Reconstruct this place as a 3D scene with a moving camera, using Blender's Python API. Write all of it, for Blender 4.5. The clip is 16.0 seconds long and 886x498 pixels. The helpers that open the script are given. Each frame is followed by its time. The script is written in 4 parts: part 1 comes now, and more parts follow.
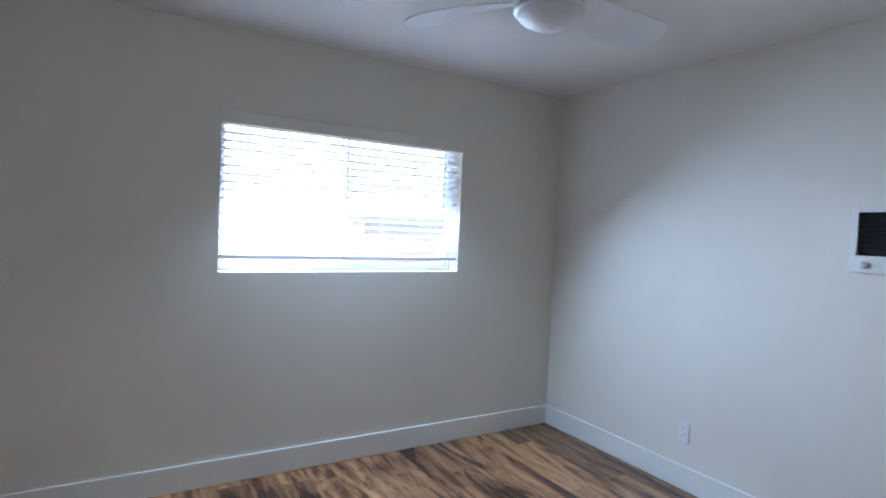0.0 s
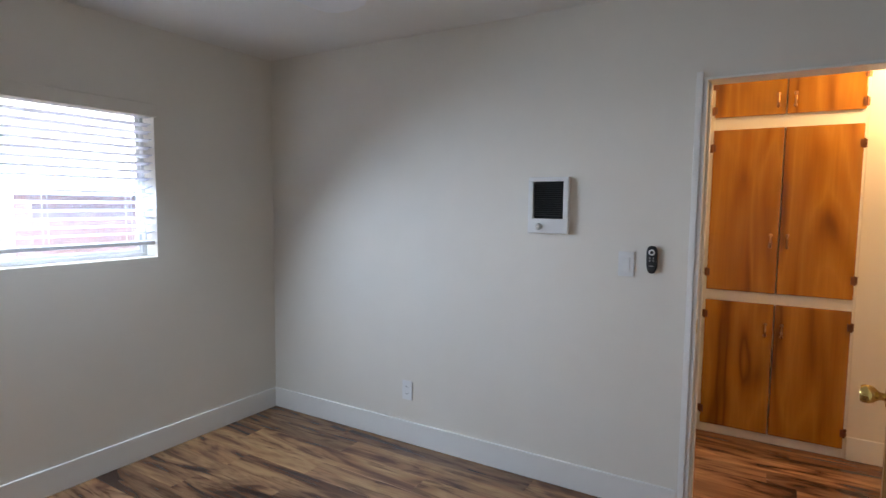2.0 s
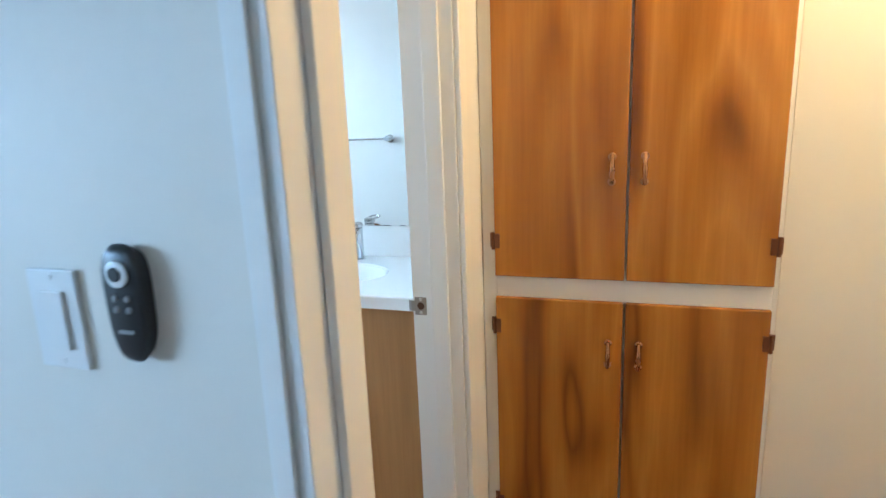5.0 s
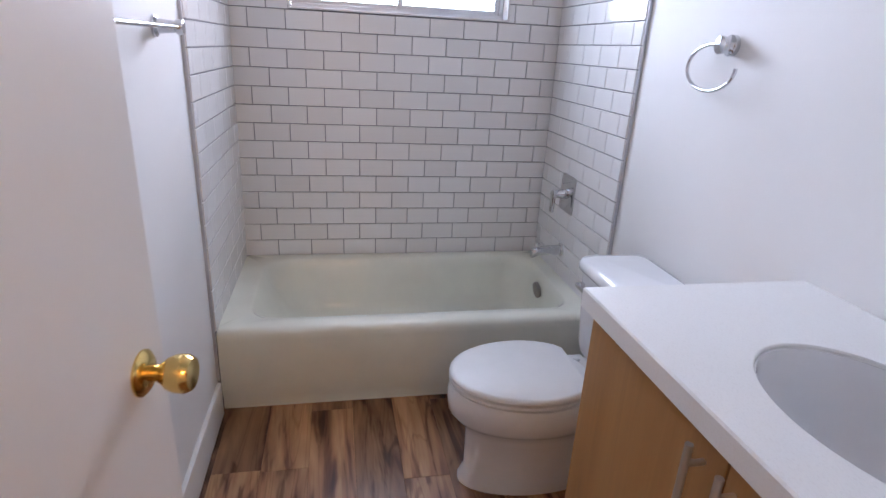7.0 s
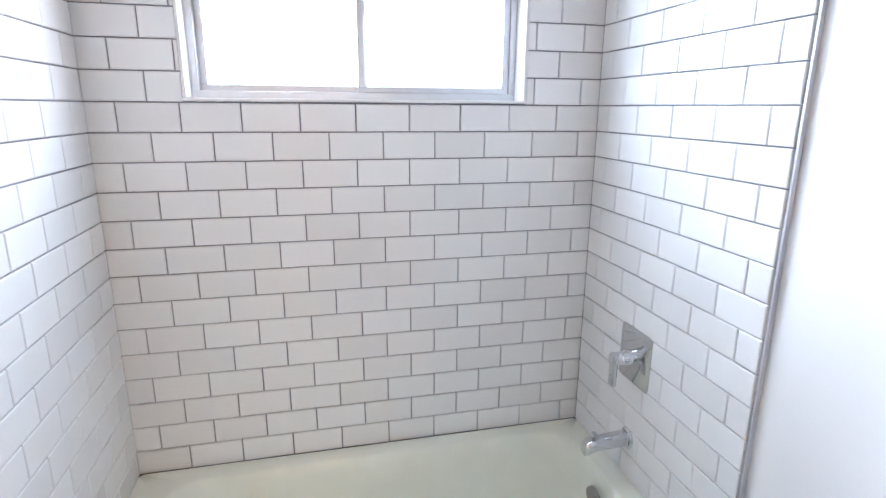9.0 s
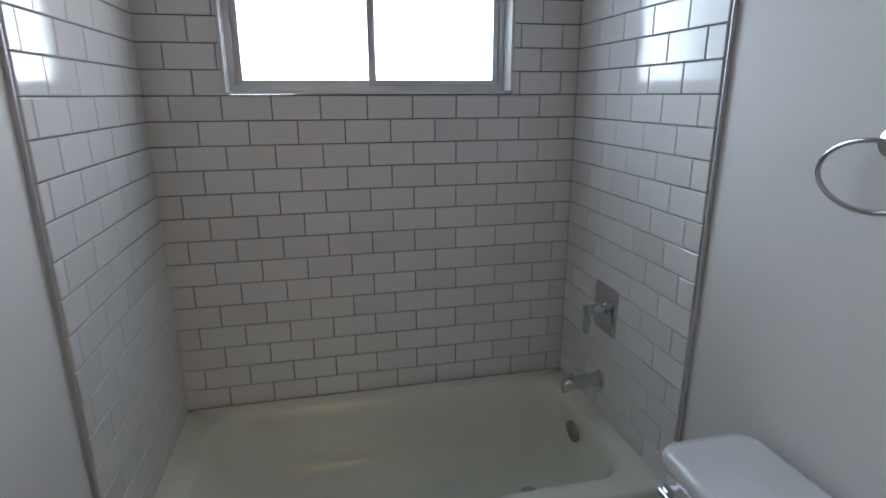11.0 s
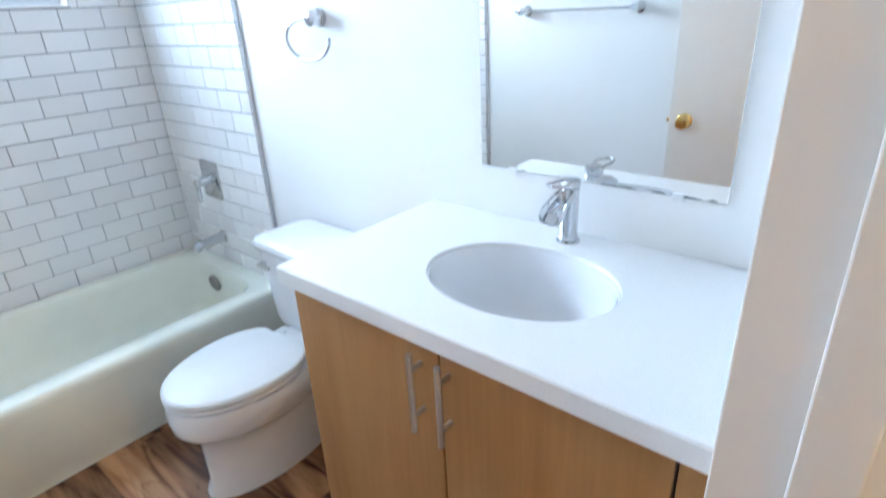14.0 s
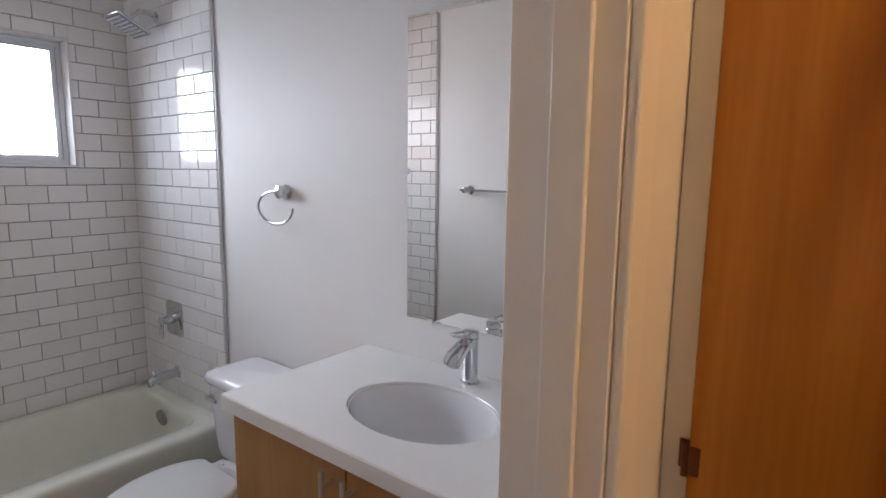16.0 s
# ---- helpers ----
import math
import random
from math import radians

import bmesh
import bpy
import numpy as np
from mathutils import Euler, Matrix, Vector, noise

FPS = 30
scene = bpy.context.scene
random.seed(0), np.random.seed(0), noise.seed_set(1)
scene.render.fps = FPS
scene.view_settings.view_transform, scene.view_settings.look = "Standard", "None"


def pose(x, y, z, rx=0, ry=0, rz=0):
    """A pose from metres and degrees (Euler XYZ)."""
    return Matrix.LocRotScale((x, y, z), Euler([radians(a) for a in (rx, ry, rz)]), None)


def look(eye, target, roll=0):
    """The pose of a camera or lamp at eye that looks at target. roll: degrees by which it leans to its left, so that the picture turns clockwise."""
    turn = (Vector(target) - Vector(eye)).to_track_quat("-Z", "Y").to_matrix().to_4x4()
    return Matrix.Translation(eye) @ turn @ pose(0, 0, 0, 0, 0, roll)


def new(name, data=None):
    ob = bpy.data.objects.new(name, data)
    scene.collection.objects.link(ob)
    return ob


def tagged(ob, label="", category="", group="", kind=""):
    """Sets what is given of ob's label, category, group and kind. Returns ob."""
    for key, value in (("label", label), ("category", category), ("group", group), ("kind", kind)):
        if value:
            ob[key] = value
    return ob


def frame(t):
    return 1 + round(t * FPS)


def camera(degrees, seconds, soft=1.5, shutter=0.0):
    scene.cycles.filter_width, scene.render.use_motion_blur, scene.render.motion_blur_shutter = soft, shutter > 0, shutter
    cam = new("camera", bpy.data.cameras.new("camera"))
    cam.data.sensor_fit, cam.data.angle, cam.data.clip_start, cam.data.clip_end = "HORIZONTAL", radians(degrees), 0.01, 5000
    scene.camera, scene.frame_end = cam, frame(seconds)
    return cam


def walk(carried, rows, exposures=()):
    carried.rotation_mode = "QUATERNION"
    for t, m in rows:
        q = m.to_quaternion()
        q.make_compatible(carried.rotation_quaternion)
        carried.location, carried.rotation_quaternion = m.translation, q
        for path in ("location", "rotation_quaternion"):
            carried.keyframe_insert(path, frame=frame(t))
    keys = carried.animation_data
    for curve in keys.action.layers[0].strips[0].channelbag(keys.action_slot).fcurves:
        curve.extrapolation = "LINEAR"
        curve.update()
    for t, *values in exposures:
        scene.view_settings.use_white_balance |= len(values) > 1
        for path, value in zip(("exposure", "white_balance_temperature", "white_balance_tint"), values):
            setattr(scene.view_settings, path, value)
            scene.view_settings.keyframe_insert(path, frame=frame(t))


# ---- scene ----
cam = camera(77.9, 16.0, soft=1.4, shutter=0.2)
PATH = [
    (0, (-4.343, -3.125, 1.404), (-3.316, -1.411, 1.326), 2.6),
    (0.5, (-4.387, -3.077, 1.477), (-3.103, -1.545, 1.555), 2.2),
    (1, (-4.335, -3.071, 1.468), (-2.871, -1.71, 1.531), 1.1),
    (1.5, (-4.276, -3.065, 1.453), (-2.667, -1.879, 1.403), 0.6),
    (2, (-4.217, -3.061, 1.437), (-2.51, -2.032, 1.271), 0.6),
    (2.5, (-4.081, -3.053, 1.419), (-2.299, -2.19, 1.141), 0.4),
    (3, (-3.751, -3.074, 1.367), (-1.903, -2.4, 1.006), 0.2),
    (3.2, (-3.576, -3.066, 1.364), (-1.703, -2.472, 0.993), 0.2),
    (5.3, (-1.787, -3.074, 1.349), (0.058, -2.43, 0.923), -3.3),
    (5.5, (-1.654, -3.062, 1.36), (0.086, -2.179, 0.919), -3.0),
    (5.7, (-1.548, -3.033, 1.343), (0.118, -2.001, 0.942), -1.6),
    (6, (-1.411, -2.959, 1.332), (-0.056, -1.572, 0.845), 0.0),
    (6.5, (-1.198, -2.789, 1.306), (-0.391, -1.055, 0.722), 2.0),
    (7, (-1.026, -2.574, 1.312), (-0.648, -0.734, 0.625), 3.1),
    (7.5, (-0.981, -2.245, 1.293), (-0.617, -0.447, 0.496), 3.6),
    (8, (-0.948, -1.941, 1.279), (-0.588, -0.19, 0.382), 2.6),
    (8.2, (-0.932, -1.805, 1.302), (-0.55, -0.046, 0.43), 1.7),
    (8.5, (-0.905, -1.668, 1.357), (-0.488, 0.168, 0.679), 1.1),
    (8.7, (-0.894, -1.618, 1.406), (-0.452, 0.265, 0.894), 0.7),
    (10.8, (-0.913, -1.835, 1.456), (-0.443, 0.048, 0.975), -0.1),
    (11, (-0.932, -1.913, 1.434), (-0.512, -0.035, 0.892), -0.2),
    (11.5, (-0.953, -2.161, 1.375), (-0.592, -0.286, 0.779), -0.7),
    (12, (-0.976, -2.347, 1.345), (-0.451, -0.539, 0.672), -0.3),
    (12.5, (-1.004, -2.509, 1.321), (-0.196, -0.888, 0.472), -1.5),
    (13, (-1.11, -2.572, 1.275), (-0.068, -1.31, 0.126), -3.1),
    (13.5, (-1.152, -2.585, 1.267), (-0.03, -1.476, 0.038), -3.1),
    (14, (-1.109, -2.611, 1.365), (0.269, -1.406, 0.56), -3.0),
    (14.5, (-1.126, -2.649, 1.428), (0.463, -1.464, 1.156), -1.3),
    (15, (-1.151, -2.678, 1.443), (0.466, -1.512, 1.286), -0.5),
    (15.5, (-1.203, -2.773, 1.456), (0.36, -1.534, 1.303), -0.6),
    (16, (-1.252, -2.885, 1.442), (0.32, -1.683, 1.158), 0.7),
]
EXPOSURES = [
    (0, 0.0, 6200, 14), (0.5, -0.3, 6600, 15), (1.0, -0.4, 6700, 16), (1.5, -0.38, 7100, 17), (2.5, 0.05, 7500, 20), (3.2, 0.27, 7500, 22), (5.3, 0.45, 4900, -2), (5.7, 0.3, 4700, -2), (6.0, -0.1, 4800, 4), (6.5, -0.33, 5700, 16),
    (7.0, -0.4, 6300, 26), (7.5, -0.15, 6200, 24), (8.0, 0.15, 6200, 23), (8.5, 0.4, 6300, 22), (8.7, 0.5, 6300, 20), (10.8, -1.8, 6500, 12),
    (11.0, -1.65, 6500, 13), (11.5, -1.2, 6600, 16), (12.0, -0.95, 6800, 20), (12.5, -0.2, 7000, 22), (13.0, 0.3, 6600, 22), (13.5, 0.41, 6400, 20),
    (14.0, 0.45, 5600, 8), (14.5, -0.25, 7000, 22), (15.0, -0.55, 7200, 24), (15.5, -0.68, 7100, 23), (16.0, -0.85, 6900, 22)]
walk(cam, [(t, look(eye, target, roll)) for t, eye, target, roll in PATH], EXPOSURES)
FAN_X, FAN_Y, FAN_Z, FAN_TURN = -3.135, -1.715, 2.13, -1.0

# ---- world and lights ----
world = bpy.data.worlds.new("world")
scene.world = world
world.use_nodes = True
wn = world.node_tree.nodes
sky = wn.new("ShaderNodeTexSky")
sky.sky_type, sky.sun_disc = "NISHITA", False
sky.sun_elevation, sky.sun_rotation = radians(50), radians(200)
wn["Background"].inputs[1].default_value = 0.1
world.node_tree.links.new(sky.outputs[0], wn["Background"].inputs[0])


def lamp(name, kind, m, power, colour, size=0.1, size_y=0.1):
    d = bpy.data.lights.new(name, kind)
    d.energy, d.color = power, colour
    if kind == "AREA":
        d.shape, d.size, d.size_y = "RECTANGLE", size, size_y
    elif kind == "SUN":
        d.angle = size
    else:
        d.shadow_soft_size = size
    ob = new(name, d)
    ob.matrix_world = m
    return ob


lamp("sun", "SUN", look((-3, -6, 8), (-1, 0, 0)), 4.5, (1.0, 0.95, 0.88), radians(0.5))
day = lamp("bedroom_daylight", "AREA", look((-3.15, -0.102, 1.53), (-3.15, -1, 0.70)), 70, (0.51, 0.73, 1.0), 1.40, 0.66)
day.data.spread = radians(148)
day = lamp("bathroom_daylight", "AREA", look((-0.73, 0.072, 1.72), (-0.73, -1, 1.38)), 17, (0.63, 0.815, 1.0), 0.86, 0.5)
day.data.spread = radians(146)
day = lamp("bathroom_ground_bounce", "AREA", look((-0.73, 0.071, 1.70), (-1.55, -1, 2.05)), 2.8, (1.0, 0.66, 0.46), 0.80, 0.5)
day.data.spread = radians(110)
lamp("hall_lamp_light", "POINT", pose(-0.70, -3.74, 2.22), 28, (1.0, 0.66, 0.31), 0.09)


# ---- materials ----
class Mat:
    """A node material with short calls."""

    def __init__(self, name, colour=(0.8, 0.8, 0.8), rough=0.5, metal=0.0, spec=0.5):
        self.m = bpy.data.materials.new(name)
        self.m.use_nodes = True
        self.t = self.m.node_tree
        self.b = self.t.nodes["Principled BSDF"]
        self.b.inputs["Base Color"].default_value = (*colour, 1)
        self.b.inputs["Roughness"].default_value = rough
        self.b.inputs["Metallic"].default_value = metal
        self.b.inputs["Specular IOR Level"].default_value = spec

    def node(self, kind, **values):
        n = self.t.nodes.new(kind)
        for k, v in values.items():
            n.inputs[k.replace("_", " ")].default_value = v
        return n

    def link(self, a, b):
        self.t.links.new(a, b)

    def coords(self, scale=(1, 1, 1), shift=None):
        c = self.node("ShaderNodeTexCoord")
        g = self.node("ShaderNodeMapping")
        g.inputs["Scale"].default_value = scale
        self.link(c.outputs["Object"], g.inputs["Vector"])
        if shift is not None:
            self.link(shift, g.inputs["Location"])
        return g.outputs[0]

    def noise(self, vec, scale, detail=4.0, rough=0.55, distort=0.0):
        n = self.node("ShaderNodeTexNoise", Scale=scale, Detail=detail, Roughness=rough, Distortion=distort)
        self.link(vec, n.inputs["Vector"])
        return n.outputs["Fac"]

    def ramp(self, fac, stops):
        r = self.node("ShaderNodeValToRGB")
        e = r.color_ramp.elements
        while len(e) < len(stops):
            e.new(0.5)
        for i, (p, c) in enumerate(stops):
            e[i].position, e[i].color = p, (*c, 1)
        self.link(fac, r.inputs[0])
        return r.outputs[0]

    def mix(self, fac, a, b, how="MIX"):
        x = self.node("ShaderNodeMix")
        x.data_type, x.blend_type = "RGBA", how
        for sock, v in ((x.inputs[0], fac), (x.inputs[6], a), (x.inputs[7], b)):
            if isinstance(v, tuple):
                sock.default_value = (*v, 1)
            elif isinstance(v, float):
                sock.default_value = v
            else:
                self.link(v, sock)
        return x.outputs[2]

    def colour(self, sock):
        self.link(sock, self.b.inputs["Base Color"])
        return self

    def bump(self, fac, strength, dist=0.002):
        n = self.node("ShaderNodeBump", Strength=strength, Distance=dist)
        self.link(fac, n.inputs["Height"])
        self.link(n.outputs[0], self.b.inputs["Normal"])
        return self

    def roughness(self, fac, lo, hi):
        r = self.node("ShaderNodeMapRange", To_Min=lo, To_Max=hi)
        self.link(fac, r.inputs["Value"])
        self.link(r.outputs[0], self.b.inputs["Roughness"])
        return self


def painted(name, a, b, rough, bump, grain=180.0):
    k = Mat(name, a, rough)
    v = k.coords()
    k.colour(k.ramp(k.noise(v, 1.7, 5), [(0.3, a), (0.7, b)]))
    k.bump(k.noise(v, grain, 3), bump, 0.0012)
    k.roughness(k.noise(v, 9.0, 4), rough - 0.06, rough + 0.08)
    return k.m


def plain(name, colour, rough, metal=0.0, wear=0.06):
    k = Mat(name, colour, rough, metal)
    v = k.coords()
    k.roughness(k.noise(v, 14.0, 4), max(0.0, rough - wear * 0.5), rough + wear)
    lo = tuple(c * 0.93 for c in colour)
    k.colour(k.ramp(k.noise(v, 6.0, 4), [(0.3, lo), (0.7, colour)]))
    return k.m


WALL = painted("wall_paint", (0.74, 0.70, 0.63), (0.78, 0.74, 0.67), 0.62, 0.16)
BATH_WALL = painted("bathroom_wall_paint", (0.80, 0.79, 0.77), (0.84, 0.83, 0.81), 0.62, 0.12)
CEIL = painted("ceiling_paint", (0.76, 0.74, 0.70), (0.80, 0.78, 0.74), 0.8, 0.3, 120.0)
TRIM = painted("trim_paint", (0.80, 0.79, 0.76), (0.84, 0.83, 0.80), 0.32, 0.04, 60.0)
DOOR_WHITE = painted("door_paint", (0.78, 0.76, 0.73), (0.82, 0.80, 0.77), 0.34, 0.05, 40.0)
GROUT = plain("grey_grout", (0.22, 0.22, 0.24), 0.9)
PORCELAIN = plain("white_porcelain", (0.84, 0.84, 0.85), 0.09, wear=0.03)
ENAMEL = plain("cream_enamel", (0.81, 0.82, 0.71), 0.14, wear=0.06)
CHROME = plain("chrome", (0.66, 0.67, 0.69), 0.06, 1.0, 0.04)
NICKEL = plain("brushed_nickel", (0.68, 0.67, 0.65), 0.30, 1.0)
WORN_SHADED_STEEL = plain("worn_shaded_steel", (0.40, 0.37, 0.34), 0.34, 1.0, 0.25)
HOLE_WOOD = plain("raw_wood", (0.10, 0.055, 0.035), 0.8)
BRASS = plain("polished_brass", (0.83, 0.60, 0.22), 0.16, 1.0, 0.1)
COPPER = plain("aged_copper", (0.50, 0.26, 0.12), 0.24, 1.0, 0.12)
DARK_COPPER = plain("tarnished_copper", (0.20, 0.085, 0.045), 0.36, 1.0, 0.12)
ALU = plain("window_aluminium", (0.62, 0.63, 0.65), 0.38, 0.9)
VINYL = plain("white_vinyl", (0.80, 0.81, 0.83), 0.4)
BLACK = plain("black_plastic", (0.02, 0.02, 0.022), 0.35)
SPRAY_GREY = plain("grey_spray_face", (0.20, 0.20, 0.21), 0.45)
EDGE_METAL = plain("satin_edge_metal", (0.60, 0.60, 0.63), 0.5, 0.35)
GREY = plain("grey_plastic", (0.3, 0.3, 0.31), 0.4)
PLASTIC = plain("white_plastic", (0.80, 0.80, 0.79), 0.35)
FAN = plain("fan_white_lacquer", (0.78, 0.79, 0.80), 0.3)
DARK = plain("dark_gap", (0.012, 0.011, 0.010), 0.8)
MIRROR = Mat("mirror_silver", (0.86, 0.88, 0.87), 0.015, 1.0).m
FROST = plain("frosted_glass", (0.82, 0.83, 0.86), 0.3)


def tile_material():
    k = Mat("white_glazed_tile", (0.84, 0.83, 0.81), 0.1)
    info = k.node("ShaderNodeObjectInfo")
    k.colour(k.ramp(info.outputs["Random"], [(0.0, (0.79, 0.775, 0.755)), (1.0, (0.86, 0.85, 0.835))]))
    v = k.coords()
    k.roughness(k.noise(v, 30.0, 3), 0.06, 0.16)
    k.bump(k.noise(v, 22.0, 2), 0.12, 0.002)
    return k.m


def plank_material():
    k = Mat("walnut_laminate_plank", (0.3, 0.2, 0.1), 0.3)
    info = k.node("ShaderNodeObjectInfo")
    rnd = info.outputs["Random"]
    mul = k.node("ShaderNodeMath")
    mul.operation = "MULTIPLY"
    mul.inputs[1].default_value = 57.0
    k.link(rnd, mul.inputs[0])
    wide = k.noise(k.coords((5.2, 0.85, 1.0), mul.outputs[0]), 1.1, 3, 0.5, 2.0)
    fine = k.noise(k.coords((9.0, 1.1, 1.0), mul.outputs[0]), 1.5, 3, 0.5, 1.9)
    grain = k.noise(k.coords((170.0, 5.0, 1.0), mul.outputs[0]), 1.0, 3)
    base = k.ramp(wide, [(0.31, (0.070, 0.032, 0.024)), (0.39, (0.15, 0.072, 0.044)),
                         (0.455, (0.29, 0.155, 0.086)), (0.66, (0.45, 0.270, 0.145))])
    veins = k.ramp(fine, [(0.34, (0.30, 0.23, 0.22)), (0.43, (0.84, 0.81, 0.79)), (0.66, (1.12, 1.07, 1.0))])
    c = k.mix(0.8, base, veins, "MULTIPLY")
    curl = k.noise(k.coords((7.0, 0.5, 1.0), mul.outputs[0]), 1.2, 2, 0.5, 1.8)
    lines = k.ramp(curl, [(0.40, (1, 1, 1)), (0.425, (0.40, 0.32, 0.30)), (0.445, (1, 1, 1)), (0.535, (1, 1, 1)), (0.555, (0.45, 0.36, 0.33)), (0.59, (1, 1, 1))])
    c = k.mix(0.38, c, lines, "MULTIPLY")
    tone = k.ramp(rnd, [(0.0, (0.56, 0.50, 0.48)), (0.5, (0.86, 0.81, 0.77)), (1.0, (1.2, 1.12, 0.98))])
    c = k.mix(1.0, c, tone, "MULTIPLY")
    k.colour(c)
    k.roughness(fine, 0.18, 0.30)
    k.bump(grain, 0.12, 0.001)
    return k.m


def wood_material(name, dark, mid, light, rough, along="z", wave=1.0):
    k = Mat(name, mid, rough)
    info = k.node("ShaderNodeObjectInfo")
    mul = k.node("ShaderNodeMath")
    mul.operation = "MULTIPLY"
    mul.inputs[1].default_value = 31.0
    k.link(info.outputs["Random"], mul.inputs[0])
    fig = k.noise(k.coords((5.0, 5.0, 0.62), mul.outputs[0]), 1.1, 2, 0.4, 0.9 * wave)
    fine = k.noise(k.coords((60.0, 60.0, 2.6), mul.outputs[0]), 1.3, 5, 0.6, 0.4)
    base = k.ramp(fig, [(0.28, dark), (0.40, mid), (0.52, light), (0.60, mid), (0.66, dark), (0.72, mid)])
    c = k.mix(0.3, base, k.ramp(fine, [(0.3, (0.6, 0.52, 0.45)), (0.7, (1.1, 1.08, 1.05))]), "MULTIPLY")
    k.colour(c)
    k.roughness(fine, rough - 0.05, rough + 0.1)
    k.bump(fine, 0.05, 0.001)
    return k.m


TILE = tile_material()
PLANK = plank_material()
CABINET_WOOD = wood_material("varnished_fir_plywood", (0.20, 0.064, 0.008), (0.36, 0.138, 0.015), (0.46, 0.200, 0.026), 0.17, wave=0.8)
MAPLE = wood_material("maple_veneer", (0.36, 0.175, 0.058), (0.405, 0.205, 0.072), (0.445, 0.236, 0.088), 0.32, wave=0.6)
DOOR_WOOD = wood_material("stained_door_wood", (0.18, 0.075, 0.025), (0.27, 0.12, 0.042), (0.33, 0.155, 0.058), 0.3)


def quartz_material():
    k = Mat("white_quartz", (0.82, 0.81, 0.79), 0.14)
    v = k.coords()
    k.colour(k.ramp(k.noise(v, 320.0, 2), [(0.30, (0.77, 0.76, 0.745)), (0.46, (0.82, 0.815, 0.80)), (1.0, (0.84, 0.835, 0.82))]))
    k.roughness(k.noise(v, 8.0, 3), 0.10, 0.2)
    return k.m


QUARTZ = quartz_material()


def see_through(name, colour, share):
    k = Mat(name, colour, 0.6)
    clear = k.node("ShaderNodeBsdfTransparent")
    m = k.node("ShaderNodeMixShader")
    m.inputs[0].default_value = share
    k.link(clear.outputs[0], m.inputs[1])
    k.link(k.b.outputs[0], m.inputs[2])
    k.link(m.outputs[0], k.t.nodes["Material Output"].inputs[0])
    return k.m


def slat_material():
    k = Mat("white_blind_slat", (0.80, 0.81, 0.84), 0.45)
    thin = k.node("ShaderNodeBsdfTranslucent", Color=(0.80, 0.84, 0.92, 1))
    m = k.node("ShaderNodeMixShader")
    m.inputs[0].default_value = 0.42
    k.link(k.b.outputs[0], m.inputs[1])
    k.link(thin.outputs[0], m.inputs[2])
    k.link(m.outputs[0], k.t.nodes["Material Output"].inputs[0])
    return k.m


BLIND = slat_material()
SCREEN = see_through("insect_screen", (0.34, 0.40, 0.50), 0.22)


def glass_material():
    k = Mat("window_glass", (1, 1, 1), 0.0)
    clear = k.node("ShaderNodeBsdfTransparent", Color=(0.96, 0.98, 0.98, 1))
    gloss = k.node("ShaderNodeBsdfGlossy", Roughness=0.02)
    f = k.node("ShaderNodeFresnel", IOR=1.45)
    m = k.node("ShaderNodeMixShader")
    k.link(f.outputs[0], m.inputs[0])
    k.link(clear.outputs[0], m.inputs[1])
    k.link(gloss.outputs[0], m.inputs[2])
    k.link(m.outputs[0], k.t.nodes["Material Output"].inputs[0])
    return k.m


GLASS = glass_material()


def glow(name, colour, strength):
    k = Mat(name, colour, 0.9)
    k.b.inputs["Emission Color"].default_value = (*colour, 1)
    k.b.inputs["Emission Strength"].default_value = strength
    return k.m


# ---- mesh helpers ----
def finish(bm, name, material, smooth=False, angle=40):
    me = bpy.data.meshes.new(name)
    bmesh.ops.recalc_face_normals(bm, faces=bm.faces[:])
    bm.to_mesh(me)
    bm.free()
    me.materials.append(material)
    if smooth:
        me.polygons.foreach_set("use_smooth", [True] * len(me.polygons))
        me.set_sharp_from_angle(angle=radians(angle))
    return me


def part(name, bm, material, parent=None, label="", smooth=False, angle=40):
    ob = new(name, finish(bm, name, material, smooth, angle))
    ob.parent = parent
    return tagged(ob, label)


def thing(name, label, category, group="", at=(0, 0, 0), rz=0.0):
    ob = new(name)
    ob.empty_display_size = 0.05
    ob.matrix_basis = pose(*at, 0, 0, rz)
    return tagged(ob, label, category, group)


def setting(name, bm, material, label, category, smooth=False):
    return tagged(part(name, bm, material, None, "", smooth), label, category, "", "structure")


def add_box(bm, x0, x1, y0, y1, z0, z1, bevel=0.0, seg=2):
    x0, x1, y0, y1, z0, z1 = min(x0, x1), max(x0, x1), min(y0, y1), max(y0, y1), min(z0, z1), max(z0, z1)
    v = [bm.verts.new(p) for p in ((x0, y0, z0), (x1, y0, z0), (x1, y1, z0), (x0, y1, z0),
                                   (x0, y0, z1), (x1, y0, z1), (x1, y1, z1), (x0, y1, z1))]
    fs = [bm.faces.new([v[i] for i in q]) for q in ((0, 3, 2, 1), (4, 5, 6, 7), (0, 1, 5, 4), (1, 2, 6, 5), (2, 3, 7, 6), (3, 0, 4, 7))]
    if bevel:
        es = list({e for f in fs for e in f.edges})
        bmesh.ops.bevel(bm, geom=es, offset=bevel, segments=seg, affect="EDGES", profile=0.5)
    return bm


def box(*a, **k):
    return add_box(bmesh.new(), *a, **k)


def boxes(*specs, bevel=0.0):
    bm = bmesh.new()
    for s in specs:
        add_box(bm, *s, bevel=bevel)
    return bm


